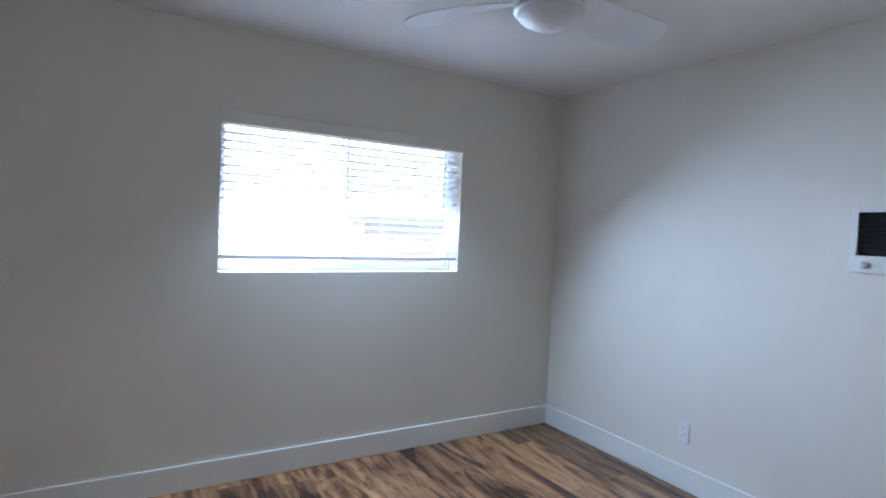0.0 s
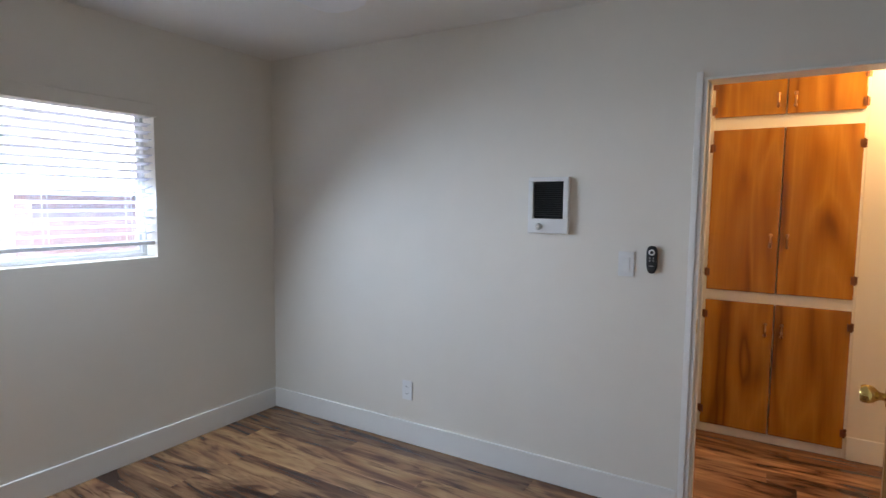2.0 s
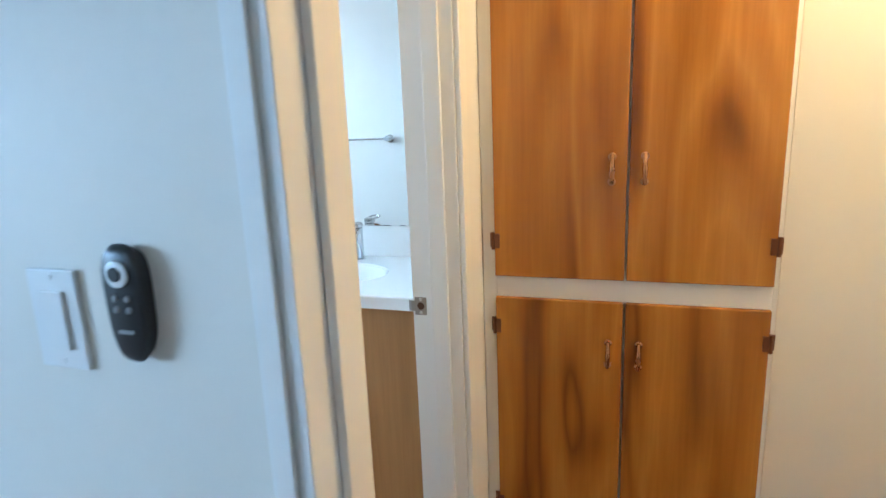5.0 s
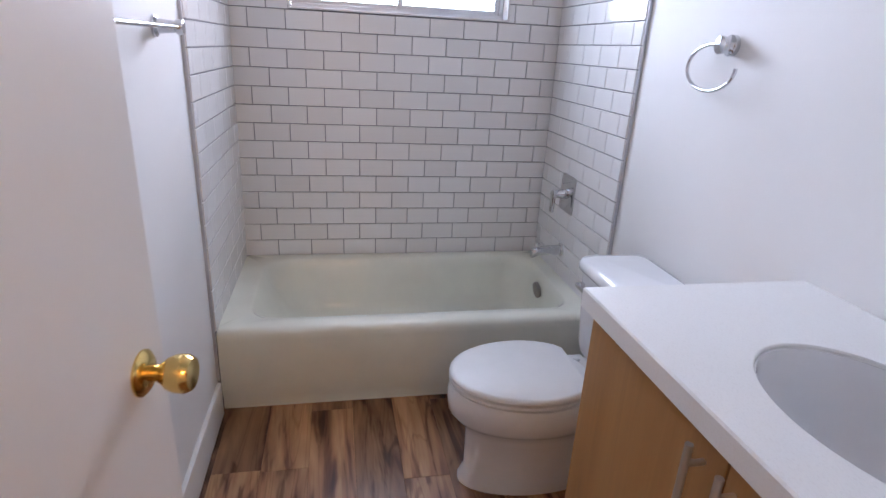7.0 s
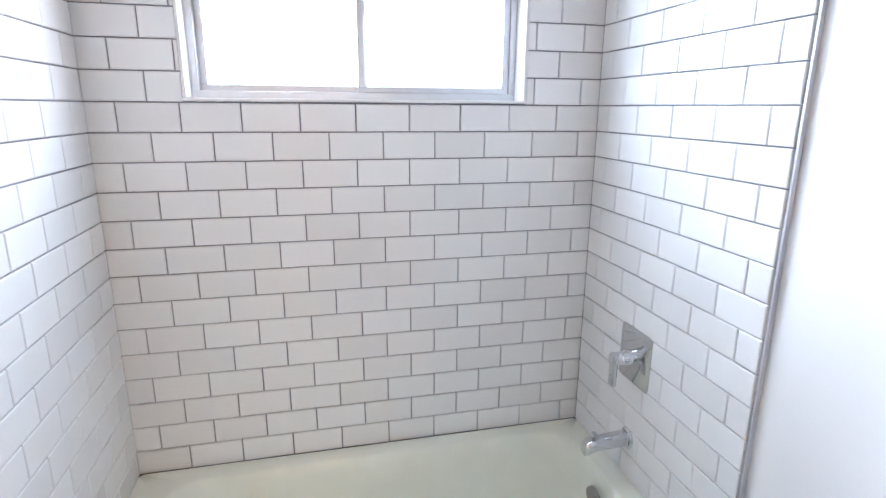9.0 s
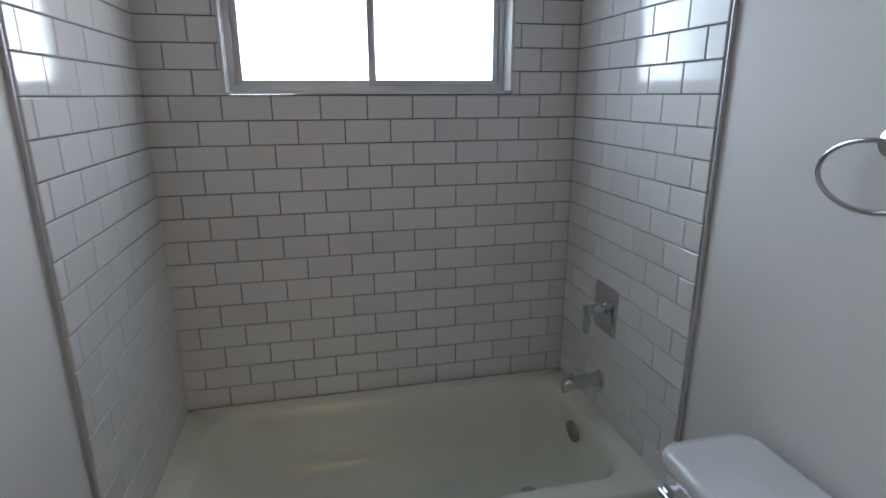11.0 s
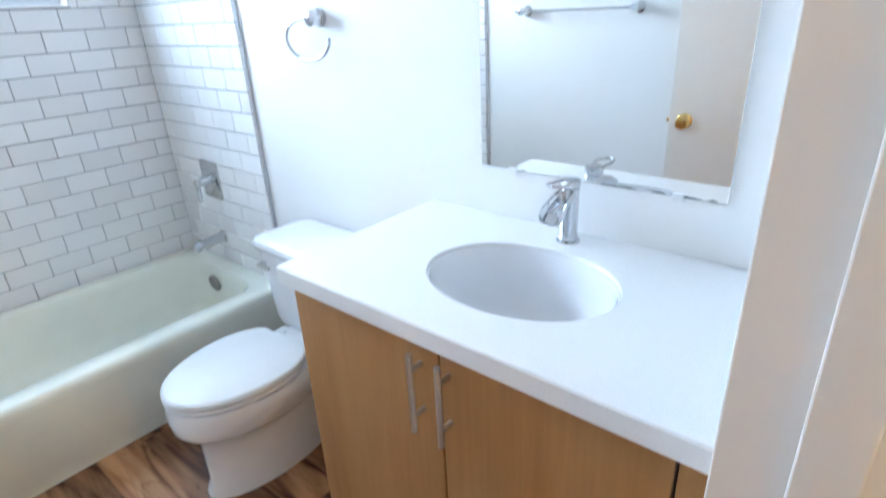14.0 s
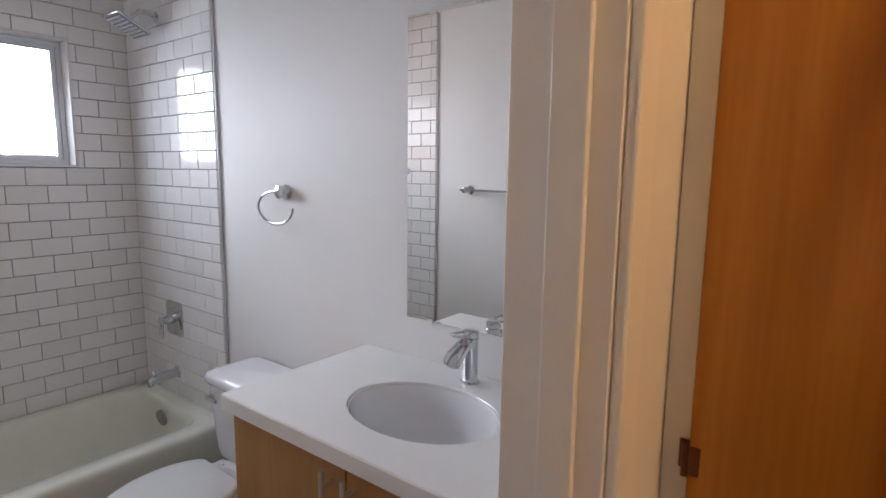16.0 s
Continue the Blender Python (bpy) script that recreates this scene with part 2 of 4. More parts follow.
def loft(bm, rings, close_start=False, close_end=False):
    """Faces between closed rings of points with the same count."""
    vs = [[bm.verts.new(p) for p in r] for r in rings]
    n = len(vs[0])
    for a, b in zip(vs, vs[1:]):
        for i in range(n):
            bm.faces.new((a[i], a[(i + 1) % n], b[(i + 1) % n], b[i]))
    if close_start:
        bm.faces.new(vs[0][::-1])
    if close_end:
        bm.faces.new(vs[-1])
    return bm


def lathe(bm, profile, m=None, n=28):
    """Turns (radius, height) pairs round z; m places the result."""
    m = m or Matrix()
    rings = [[m @ Vector((max(r, 1e-4) * math.cos(2 * math.pi * i / n), max(r, 1e-4) * math.sin(2 * math.pi * i / n), h))
              for i in range(n)] for r, h in profile]
    return loft(bm, rings, True, True)


def tube(bm, points, radius, n=12):
    """A round bar along points; radius is a number or one for each point."""
    pts = [Vector(p) for p in points]
    radii = radius if isinstance(radius, (list, tuple)) else [radius] * len(pts)
    rings, up = [], None
    for i, p in enumerate(pts):
        d = (pts[min(i + 1, len(pts) - 1)] - pts[max(i - 1, 0)]).normalized()
        if up is None:
            up = d.orthogonal().normalized()
        up = (up - d * up.dot(d)).normalized()
        side = d.cross(up)
        rings.append([p + (up * math.cos(2 * math.pi * k / n) + side * math.sin(2 * math.pi * k / n)) * radii[i] for k in range(n)])
    return loft(bm, rings, True, True)


def rounded_rect(x0, x1, y0, y1, z, r, n=6):
    pts = []
    for cx, cy, a in ((x1 - r, y1 - r, 0), (x0 + r, y1 - r, 90), (x0 + r, y0 + r, 180), (x1 - r, y0 + r, 270)):
        for i in range(n + 1):
            t = radians(a + 90 * i / n)
            pts.append((cx + r * math.cos(t), cy + r * math.sin(t), z))
    return pts


def egg(cx, cy, a_front, a_back, b, z, n=36, cut=9.0):
    """An egg-shaped ring, its long axis along x, the front towards -x; cut: a straight back edge."""
    pts = []
    for i in range(n):
        t = 2 * math.pi * i / n
        c, s = math.cos(t), math.sin(t)
        pts.append((min(cx + (a_back if c > 0 else a_front) * c, cut), cy + b * s, z))
    return pts


TO_WEST = Matrix.Rotation(radians(-90), 4, "Y")   # local z points to -x
TO_EAST = Matrix.Rotation(radians(90), 4, "Y")

# ---- plan ----
CEILING = 2.38
XR = -1.583            # bedroom face of the wall with the heater
XW = -1.465            # bathroom face of that wall
YN = -0.105            # bedroom window wall
YS = -2.545            # bathroom face of its door wall
YH = -2.675            # hall face of it
XC = -0.42             # face of the linen cabinet
YB = -3.60             # bedroom wall behind its door
RIM = 0.338            # bathtub rim


def wall_along_x(x0, x1, y0, y1, hole):
    a, b, c, d = hole
    sp = [(x0, a, y0, y1, 0, CEILING), (b, x1, y0, y1, 0, CEILING), (a, b, y0, y1, d, CEILING)]
    if c > 0:
        sp.append((a, b, y0, y1, 0, c))
    return boxes(*sp)


setting("wall_north", wall_along_x(-5.6, -1.465, YN, 0.05, (-3.885, -2.418, 1.12, 1.947)), WALL,
        "cream painted bedroom wall around the window", "wall")
setting("wall_east", boxes((XR, XW, YN - 0.0005, -2.772, 0, CEILING), (XR, XW, -3.515, -4.4, 0, CEILING),
                           (XR, XW, -2.772, -3.515, 1.988, CEILING)), WALL,
        "cream painted bedroom wall with a wall heater and doorway", "wall")
setting("wall_south", box(-5.6, XR, YB - 0.1, YB, 0, CEILING), WALL, "plain cream painted bedroom wall", "wall")
setting("wall_west", box(-5.7, -5.6, YB - 0.1, 0.05, 0, CEILING), WALL, "plain cream painted bedroom wall", "wall")
north = setting("bathroom_wall_north", wall_along_x(XW, 0.1, 0.008, 0.15, (-1.215, -0.25, 1.436, 2.002)), GROUT,
                "bathroom wall of white subway tiles around a window", "wall")
east = setting("bathroom_wall_east", box(0.008, 0.1, YH, 0.008, 0, CEILING), BATH_WALL,
               "white painted bathroom wall behind vanity and toilet", "wall")
setting("bathroom_wall_west", box(XW - 0.003, XW + 0.002, -2.545, 0.008, 0, CEILING), BATH_WALL, "white painted bathroom wall", "wall")
setting("bathroom_wall_south", boxes((XW, -1.415, YH, YS, 0, CEILING), (-0.66, 0.008, YH, YS, 0, CEILING),
                                     (-1.415, -0.66, YH, YS, 2.02, CEILING)), BATH_WALL,
        "painted wall between bathroom and hall, with doorway", "wall")
setting("hall_wall_east", boxes((XC, 0.1, -3.80, -3.475, 0, CEILING), (XC, 0.1, -3.475, YH, 2.235, CEILING),
                                (0.03, 0.1, -3.475, YH, 0, 2.235)), WALL, "cream hall wall around the linen cabinet", "wall")
setting("hall_wall_far", boxes((1.5, 1.6, -4.4, -3.80, 0, CEILING), (0.1, 1.6, -3.80, -3.70, 0, CEILING)), WALL, "cream wall beyond the hall", "wall")
setting("hall_wall_south", box(-1.583, 1.6, -4.5, -4.4, 0, CEILING), WALL, "cream painted hall wall", "wall")
setting("ceiling", boxes((-5.7, XR, YB - 0.1, 0.15, CEILING, CEILING + 0.1), (XR, 0.1, -4.5, 0.15, CEILING, CEILING + 0.1), (0.1, 1.6, -4.5, -3.70, CEILING, CEILING + 0.1)), CEIL, "off-white textured ceiling", "ceiling")
floor = setting("floor", boxes((-5.7, XR, YB - 0.1, 0.15, -0.1, -0.008), (XR, 0.1, -4.5, 0.15, -0.1, -0.008), (0.1, 1.6, -4.5, -3.70, -0.1, -0.008)), DARK, "dark walnut laminate plank floor", "floor")
setting("ground", box(-60, 60, 0.2, 60, -0.6, -0.5), plain("ground_earth", (0.3, 0.27, 0.22), 0.95), "pale ground outside", "ground")


def baseboard(name, spec):
    bm = box(*spec, bevel=0.004)
    setting(name, bm, TRIM, "white painted baseboard", "baseboard")


baseboard("baseboard_1", (-5.6, XR - 0.0145, YN - 0.014, YN - 0.0005, 0, 0.135))
baseboard("baseboard_2", (XR - 0.014, XR - 0.0005, -2.742, YN - 0.0005, 0, 0.135))
baseboard("baseboard_3", (XR - 0.014, XR - 0.0005, YB + 0.0005, -3.575, 0, 0.135))
baseboard("baseboard_8", (-5.6, XR - 0.0145, YB + 0.0005, YB + 0.014, 0, 0.135))
baseboard("baseboard_4", (XW + 0.0025, XW + 0.017, YS + 0.0005, -0.765, 0, 0.135))
baseboard("baseboard_5", (XC - 0.014, XC - 0.0005, -3.80, -3.478, 0, 0.135))
baseboard("baseboard_6", (-0.615, XC - 0.02, YH - 0.014, YH - 0.0005, 0, 0.135))
baseboard("baseboard_7", (0.0, 0.0075, -1.628, -0.775, 0, 0.135))


# ---- bedroom window ----
def window(name, x0, x1, z0, z1, y_out, y_in, frame_mat, label, screen):
    w = tagged(new(name), label, "window", "", "structure")
    f, d0, d1 = 0.02, y_out - 0.05, y_out
    part("window_frame", boxes((x0, x1, d0, d1, z0, z0 + f), (x0, x1, d0, d1, z1 - f, z1), (x0, x0 + f, d0, d1, z0 + f, z1 - f),
                               (x1 - f, x1, d0, d1, z0 + f, z1 - f), bevel=0.002), frame_mat, w)
    xm = (x0 + x1) / 2
    for a, b, yy in ((x0 + f, xm + 0.014, y_out - 0.014), (xm - 0.014, x1 - f, y_out - 0.034)):
        s = part("sash", boxes((a, b, yy - 0.008, yy + 0.008, z0 + f, z0 + f + 0.018), (a, b, yy - 0.008, yy + 0.008, z1 - f - 0.018, z1 - f),
                               (a, a + 0.020, yy - 0.008, yy + 0.008, z0 + f + 0.018, z1 - f - 0.018),
                               (b - 0.020, b, yy - 0.008, yy + 0.008, z0 + f + 0.018, z1 - f - 0.018), bevel=0.0015), frame_mat, w)
        g = part("pane", box(a + 0.015, b - 0.015, yy - 0.002, yy + 0.002, z0 + f + 0.015, z1 - f - 0.015), GLASS, s)
        g.visible_shadow = False
    part("latch", box(xm - 0.012, xm + 0.010, y_out - 0.060, y_out - 0.0425, (z0 + z1) / 2 + 0.06, (z0 + z1) / 2 + 0.13, bevel=0.003), frame_mat, w)
    if screen:
        sc = part("insect_screen", box(xm, x1 - f, y_out - 0.004, y_out - 0.003, z0 + f, z1 - f), SCREEN, w, "grey insect screen")
        sc.visible_shadow = False
    return w


window("window_1", -3.883, -2.42, 1.122, 1.945, 0.045, YN, VINYL, "white sliding bedroom window with insect screen", True)
window("window_2", -1.205, -0.26, 1.446, 1.992, 0.125, 0.008, ALU, "aluminium sliding bathroom window in tiled recess", False)
setting("window_sill", boxes((-1.2145, -0.2505, -0.002, 0.078, 1.4365, 1.4455), (-1.2145, -1.2055, -0.002, 0.078, 1.4455, 2.0),
                             (-0.2595, -0.2505, -0.002, 0.078, 1.4455, 2.0), (-1.2055, -0.2595, -0.002, 0.078, 1.9925, 2.0015), bevel=0.002), TILE,
        "white tiled window recess lining", "window sill")


def blinds():
    t = thing("venetian_blind", "white two-inch venetian blind with open slats in the window", "blind", at=(-3.15, YN + 0.04, 1.2))
    x0, x1 = -0.729, 0.729
    # Valance borrows the duller wall colour in place of its backlit shade.
    part("valance", box(-0.735, 0.735, -0.075, -0.042, 0.690, 0.760, bevel=0.004), WALL, t)
    part("headrail", box(x0, x1, -0.03, 0.03, 0.69, 0.74, bevel=0.002), VINYL, t)
    bm = bmesh.new()
    add_box(bm, x0, x1, -0.025, 0.025, -0.01, 0.012, bevel=0.004)
    part("bottom_rail", bm, VINYL, t)
    sb = bmesh.new()
    rows = []
    for s, dz in ((1, 0.0016), (-1, -0.0016)):
        for i in range(7):
            u = s * (-0.025 + 0.05 * i / 6)
            rows.append((u, 0.004 * (1 - (u / 0.025) ** 2) + dz))
    tilt = Matrix.Rotation(radians(-14), 3, "X")
    loft(sb, [[tilt @ Vector((x, u, h)) for u, h in rows] for x in (x0, x1)], True, True)
    me = finish(sb, "slat", BLIND)
    for i in range(15):
        o = new("slat", me)
        o.parent, o.location = t, (0, 0, 0.055 + 0.0425 * i)
    for x in (-0.6, -0.2, 0.2, 0.6):
        for y in (-0.027, 0.027):
            part("ladder_cord", tube(bmesh.new(), [(x, y, 0), (x, y, 0.69)], 0.0012, 5), BLIND, t)
    part("cord_tassel", lathe(bmesh.new(), [(0.003, 0), (0.006, 0.004), (0.005, 0.02), (0.002, 0.03)], pose(0.61, -0.04, 0.24), 10), GREY, t)
    part("pull_cord", tube(bmesh.new(), [(0.61, -0.04, 0.27), (0.61, -0.036, 0.69)], 0.0012, 5), BLIND, t)


blinds()

setting("backdrop_sky", box(-40, 30, 55, 55.2, -3, 45), glow("bright_haze", (0.78, 0.88, 1.0), 28.0), "bright hazy daylight outside", "sky")
b = thing("neighbour_building", "low building with a red wall, coloured pale for glaring sun, outside the window", "building", at=(-1.4, 4.5, -0.5))
# The red is lightened to imitate glaring sunlight on the wall.
part("wall", box(0.25, 6.5, 0, 0.5, 0, 1.98), plain("sun_paled_red_stucco", (0.80, 0.46, 0.46), 0.9), b)
part("roof", box(0.15, 6.7, -0.2, 0.7, 1.98, 2.06, bevel=0.02), plain("pale_roof_edge", (0.62, 0.64, 0.68), 0.9), b)


# ---- ceiling fan ----
def ceiling_fan(x, y, z, turn):
    t = thing("ceiling_fan", "white three-blade ceiling fan with ribbed glass light", "ceiling fan", at=(x, y, z), rz=turn)
    up = CEILING - z
    part("canopy", lathe(bmesh.new(), [(0.02, up - 0.07), (0.045, up - 0.06), (0.065, up - 0.02), (0.068, up)], n=32), FAN, t, smooth=True)
    part("downrod", tube(bmesh.new(), [(0, 0, 0.13), (0, 0, up - 0.06)], 0.014), FAN, t, smooth=True)
    part("neck", lathe(bmesh.new(), [(0.022, 0.19), (0.03, 0.165), (0.05, 0.13), (0.082, 0.098), (0.100, 0.088), (0.100, 0.084)], n=40), FAN, t, smooth=True)
    part("motor_housing", lathe(bmesh.new(), [(0.106, 0.0835), (0.114, 0.079), (0.117, 0.05), (0.117, 0.022), (0.112, 0.014), (0.09, 0.012)], n=40), FAN, t, smooth=True)
    # Solid black rings stand in for the shade where the housing parts meet.
    for z in (0.0835, 0.0115):
        part("seam", lathe(bmesh.new(), [(0.1075, z - 0.0025), (0.109, z), (0.1075, z + 0.003)], n=40), BLACK, t, "black ring in place of the gap's shade", True)
    part("light_ring", lathe(bmesh.new(), [(0.09, 0.0085), (0.114, 0.0075), (0.116, -0.006), (0.108, -0.014), (0.09, -0.016)], n=40), FAN, t, smooth=True)
    bm = bmesh.new()
    prof = [(0.102, -0.0165), (0.096, -0.026), (0.078, -0.042), (0.05, -0.055), (0.02, -0.062), (0.004, -0.064)]
    n = 96
    rings = [[((r + (0.0018 if i % 2 else 0)) * math.cos(2 * math.pi * i / n), (r + (0.0018 if i % 2 else 0)) * math.sin(2 * math.pi * i / n), h) for i in range(n)] for r, h in prof]
    loft(bm, rings, False, True)
    part("glass_shade", bm, FROST, t, "ribbed frosted glass bowl", True, 20)
    for k in range(3):
        a = Matrix.Rotation(radians(120 * k), 4, "Z")
        bm = bmesh.new()
        rings = []
        for i in range(15):
            u = i / 14
            r = 0.10 + 0.44 * u
            w = (0.045 + 0.055 * min(1, u * 1.7)) * (1.0 if u < 0.8 else math.sqrt(max(0.02, 1 - ((u - 0.8) / 0.205) ** 2)))
            sweep = 0.055 * math.sin(u * 2.6) - 0.02
            ang = radians(-16 + 4 * u)
            ring = []
            for v, h in ((-1, 0.003), (0, 0.006), (1, 0.003), (1, -0.003), (0, -0.001), (-1, -0.003)):
                yy = v * w
                ring.append(a @ Vector((r, sweep + yy * math.cos(ang), 0.05 + yy * math.sin(ang) + h - 0.025 * u)))
            rings.append(ring)
        loft(bm, rings, True, True)
        part("blade", bm, FAN, t, smooth=True)


ceiling_fan(FAN_X, FAN_Y, FAN_Z, FAN_TURN)


# ---- things on the heater wall ----
def wall_heater():
    t = thing("wall_heater", "white electric wall heater with dark louvred grille", "heater", at=(XR, -2.095, 1.293))
    w, h = 0.104, 0.279
    part("housing", boxes((-0.03, -0.0005, -w, w, 0, 0.073), (-0.03, -0.0005, -w, w, h - 0.022, h), (-0.03, -0.0005, -w, -w + 0.026, 0.073, h - 0.022),
                          (-0.03, -0.0005, w - 0.026, w, 0.073, h - 0.022), bevel=0.003), PLASTIC, t)
    part("grille_back", box(-0.008, -0.0005, -w + 0.026, w - 0.026, 0.073, h - 0.022), DARK, t)
    me = finish(boxes((-0.022, -0.012, -w + 0.027, w - 0.027, -0.0017, 0.0017)), "louvre", BLACK)
    for i in range(17):
        o = new("louvre", me)
        o.parent, o.matrix_basis = t, pose(-0.004, 0, 0.082 + 0.0105 * i, 0, 25, 0)
    part("thermostat_knob", lathe(bmesh.new(), [(0.017, 0), (0.017, 0.004), (0.012, 0.014), (0.002, 0.015)], Matrix.Translation((-0.03, 0.045, 0.034)) @ TO_WEST, 20), NICKEL, t, smooth=True)
    part("knob_pointer", box(-0.047, -0.0445, 0.038, 0.052, 0.032, 0.036), PLASTIC, t)


wall_heater()


def wall_plate(name, label, cat, y, z, wide, high, rocker):
    t = thing(name, label, cat, at=(XR, y, z))
    part("plate", box(-0.006, -0.0005, -wide / 2, wide / 2, -high / 2, high / 2, bevel=0.002), PLASTIC, t)
    if rocker:
        part("rocker", box(-0.010, -0.0055, -0.017, 0.017, -0.034, 0.034, bevel=0.0015), PLASTIC, t)
    else:
        for dz in (-0.02, 0.02):
            s = part("socket", box(-0.0075, -0.0055, -0.017, 0.017, dz - 0.014, dz + 0.014, bevel=0.001), PLASTIC, t)
            for dy in (-0.006, 0.006):
                part("slot", box(-0.0082, -0.0074, dy - 0.001, dy + 0.001, dz - 0.003, dz + 0.005), DARK, s)
    for dz in (-high * 0.42, high * 0.42):
        part("screw", lathe(bmesh.new(), [(0.003, 0), (0.0025, 0.0012)], Matrix.Translation((-0.006, 0, dz)) @ TO_WEST, 8), PLASTIC, t)


wall_plate("light_switch", "white rocker light switch on the wall", "switch", -2.478, 1.163, 0.072, 0.116, True)
wall_plate("power_outlet", "white power outlet low on the wall", "outlet", -1.237, 0.322, 0.072, 0.116, False)


def fan_remote():
    t = thing("fan_remote", "black oval fan remote in wall holder", "remote control", at=(XR, -2.593, 1.19))
    rings = []
    for x, g in ((-0.0005, 0.9), (-0.012, 1.0), (-0.018, 0.93), (-0.02, 0.8)):
        rings.append([(x, 0.025 * g * math.copysign(abs(math.cos(a)) ** 0.75, math.cos(a)) * (1 + 0.14 * math.sin(a)), 0.064 * g * math.copysign(abs(math.sin(a)) ** 0.6, math.sin(a)))
                      for a in (2 * math.pi * i / 28 for i in range(28))])
    part("body", loft(bmesh.new(), rings, True, True), BLACK, t, smooth=True)
    part("dial", lathe(bmesh.new(), [(0.014, 0), (0.014, 0.003), (0.010, 0.004)], Matrix.Translation((-0.0195, 0, 0.034)) @ TO_WEST, 20), PLASTIC, t, smooth=True)
    part("dial_button", lathe(bmesh.new(), [(0.008, 0), (0.007, 0.003)], Matrix.Translation((-0.0225, 0, 0.034)) @ TO_WEST, 16), BLACK, t)
    for dz in (0.008, -0.004):
        for dy in (-0.008, 0.008):
            part("button", lathe(bmesh.new(), [(0.004, 0), (0.003, 0.002)], Matrix.Translation((-0.0198, dy, dz)) @ TO_WEST, 10), GREY, t)
    part("label_bar", box(-0.0206, -0.0198, -0.010, 0.010, -0.030, -0.026), GREY, t)


fan_remote()


# ---- doors ----
def knob_set(parent, x, y, z, out, metal, rose=0.032):
    """A door knob whose stem points along out (+1 or -1) of the parent's y."""
    m = Matrix.Translation((x, y, z)) @ Matrix.Rotation(radians(-90 * out), 4, "X")
    k = part("door_knob", lathe(bmesh.new(), [(0.011, 0), (0.011, 0.02), (0.016, 0.028), (0.022, 0.034), (0.026, 0.044), (0.0265, 0.058), (0.022, 0.066), (0.008, 0.067)], m, 28),
             metal, parent, "brass door knob", True)
    part("rose", lathe(bmesh.new(), [(rose, 0.0), (rose, 0.003), (rose * 0.8, 0.008), (0.012, 0.010)], m, 28), metal, k, "", True)


def door(name, label, hinge, turn, width, height, mat, knob_z):
    t = tagged(new(name), label, "door", "", "structure")
    t.matrix_basis = pose(*hinge, 0, 0, turn)
    part("slab", box(0.004, width, -0.0175, 0.0175, 0.012, height, bevel=0.0015), mat, t)
    for s in (1, -1):
        knob_set(t, width - 0.062, s * 0.0175, knob_z, s, BRASS)
    part("latch_plate", box(width - 0.0005, width + 0.0015, -0.012, 0.012, knob_z - 0.028, knob_z + 0.028, bevel=0.0006), BRASS, t)
    part("latch_bolt", box(width + 0.0012, width + 0.011, -0.006, 0.006, knob_z - 0.008, knob_z + 0.008, bevel=0.002), BRASS, t)
    for z in (0.25, 1.0, height - 0.22):
        part("hinge", tube(bmesh.new(), [(0, 0.0205, z - 0.045), (0, 0.0205, z + 0.045)], 0.006, 10), BRASS, t)
    return t


door("door_1", "stained wooden bedroom door standing open, brass knobs", (-1.60, -3.485, 0), 171.4, 0.735, 1.97, DOOR_WOOD, 0.90)
door("door_2", "white painted bathroom door standing open, brass knob", (-1.385, -2.515, 0), 82.5, 0.70, 1.995, DOOR_WHITE, 0.885)


def door_frame(name, label, side, a, b, t0, t1, top, strike_z=None):
    """Jambs, head and stops. side 'x': the doorway is passed along x, and a..b is its span in y."""
    t = tagged(new(name), label, "door frame", "", "structure")

    def bx(u0, u1, w0, w1, z0, z1, bevel=0.002):
        return box(w0, w1, u0, u1, z0, z1, bevel=bevel) if side == "x" else box(u0, u1, w0, w1, z0, z1, bevel=bevel)
    lo, hi = min(a, b), max(a, b)
    part("jamb", bx(lo - 0.0175, lo, t0, t1, 0, top), TRIM, t)
    part("jamb", bx(hi, hi + 0.0175, t0, t1, 0, top), TRIM, t)
    part("head", bx(lo - 0.0175, hi + 0.0175, t0, t1, top + 0.0005, top + 0.0125), TRIM, t)
    return t, bx, lo, hi


f1, bx, lo, hi = door_frame("door_frame_1", "white painted bedroom door frame", "x", -3.498, -2.789, XR - 0.006, XW + 0.006, 1.974)
part("stop", bx(hi - 0.012, hi - 0.0005, XR + 0.045, XR + 0.08, 0, 1.97), TRIM, f1)
part("stop", bx(lo + 0.0005, lo + 0.012, XR + 0.045, XR + 0.08, 0, 1.97), TRIM, f1)
for u0, u1 in ((hi + 0.018, hi + 0.045), (lo - 0.075, lo - 0.018)):
    part("casing", box(XR - 0.012, XR - 0.0065, u0, u1, 0, 2.01, bevel=0.002), TRIM, f1)
part("strike_plate", box(XR + 0.008, XR + 0.036, hi - 0.0015, hi + 0.0005, 0.87, 0.93), BRASS, f1)
f2, bx, lo, hi = door_frame("door_frame_2", "white painted bathroom door frame with steel strike plate", "y", -1.397, -0.678, YH - 0.004, YS + 0.004, 2.005)
part("stop", bx(hi - 0.012, hi - 0.0005, YH + 0.03, YH + 0.075, 0, 2.0), TRIM, f2)
part("stop", bx(lo + 0.0005, lo + 0.012, YH + 0.03, YH + 0.075, 0, 2.0), TRIM, f2)
for u0, u1 in ((hi + 0.004, hi + 0.062), (lo - 0.062, lo - 0.004)):
    part("casing", box(u0, u1, YH - 0.020, YH - 0.0045, 0, 2.07, bevel=0.004), TRIM, f2)
part("casing", box(lo - 0.0035, hi + 0.0035, YH - 0.020, YH - 0.0045, 2.0185, 2.07, bevel=0.004), TRIM, f2)


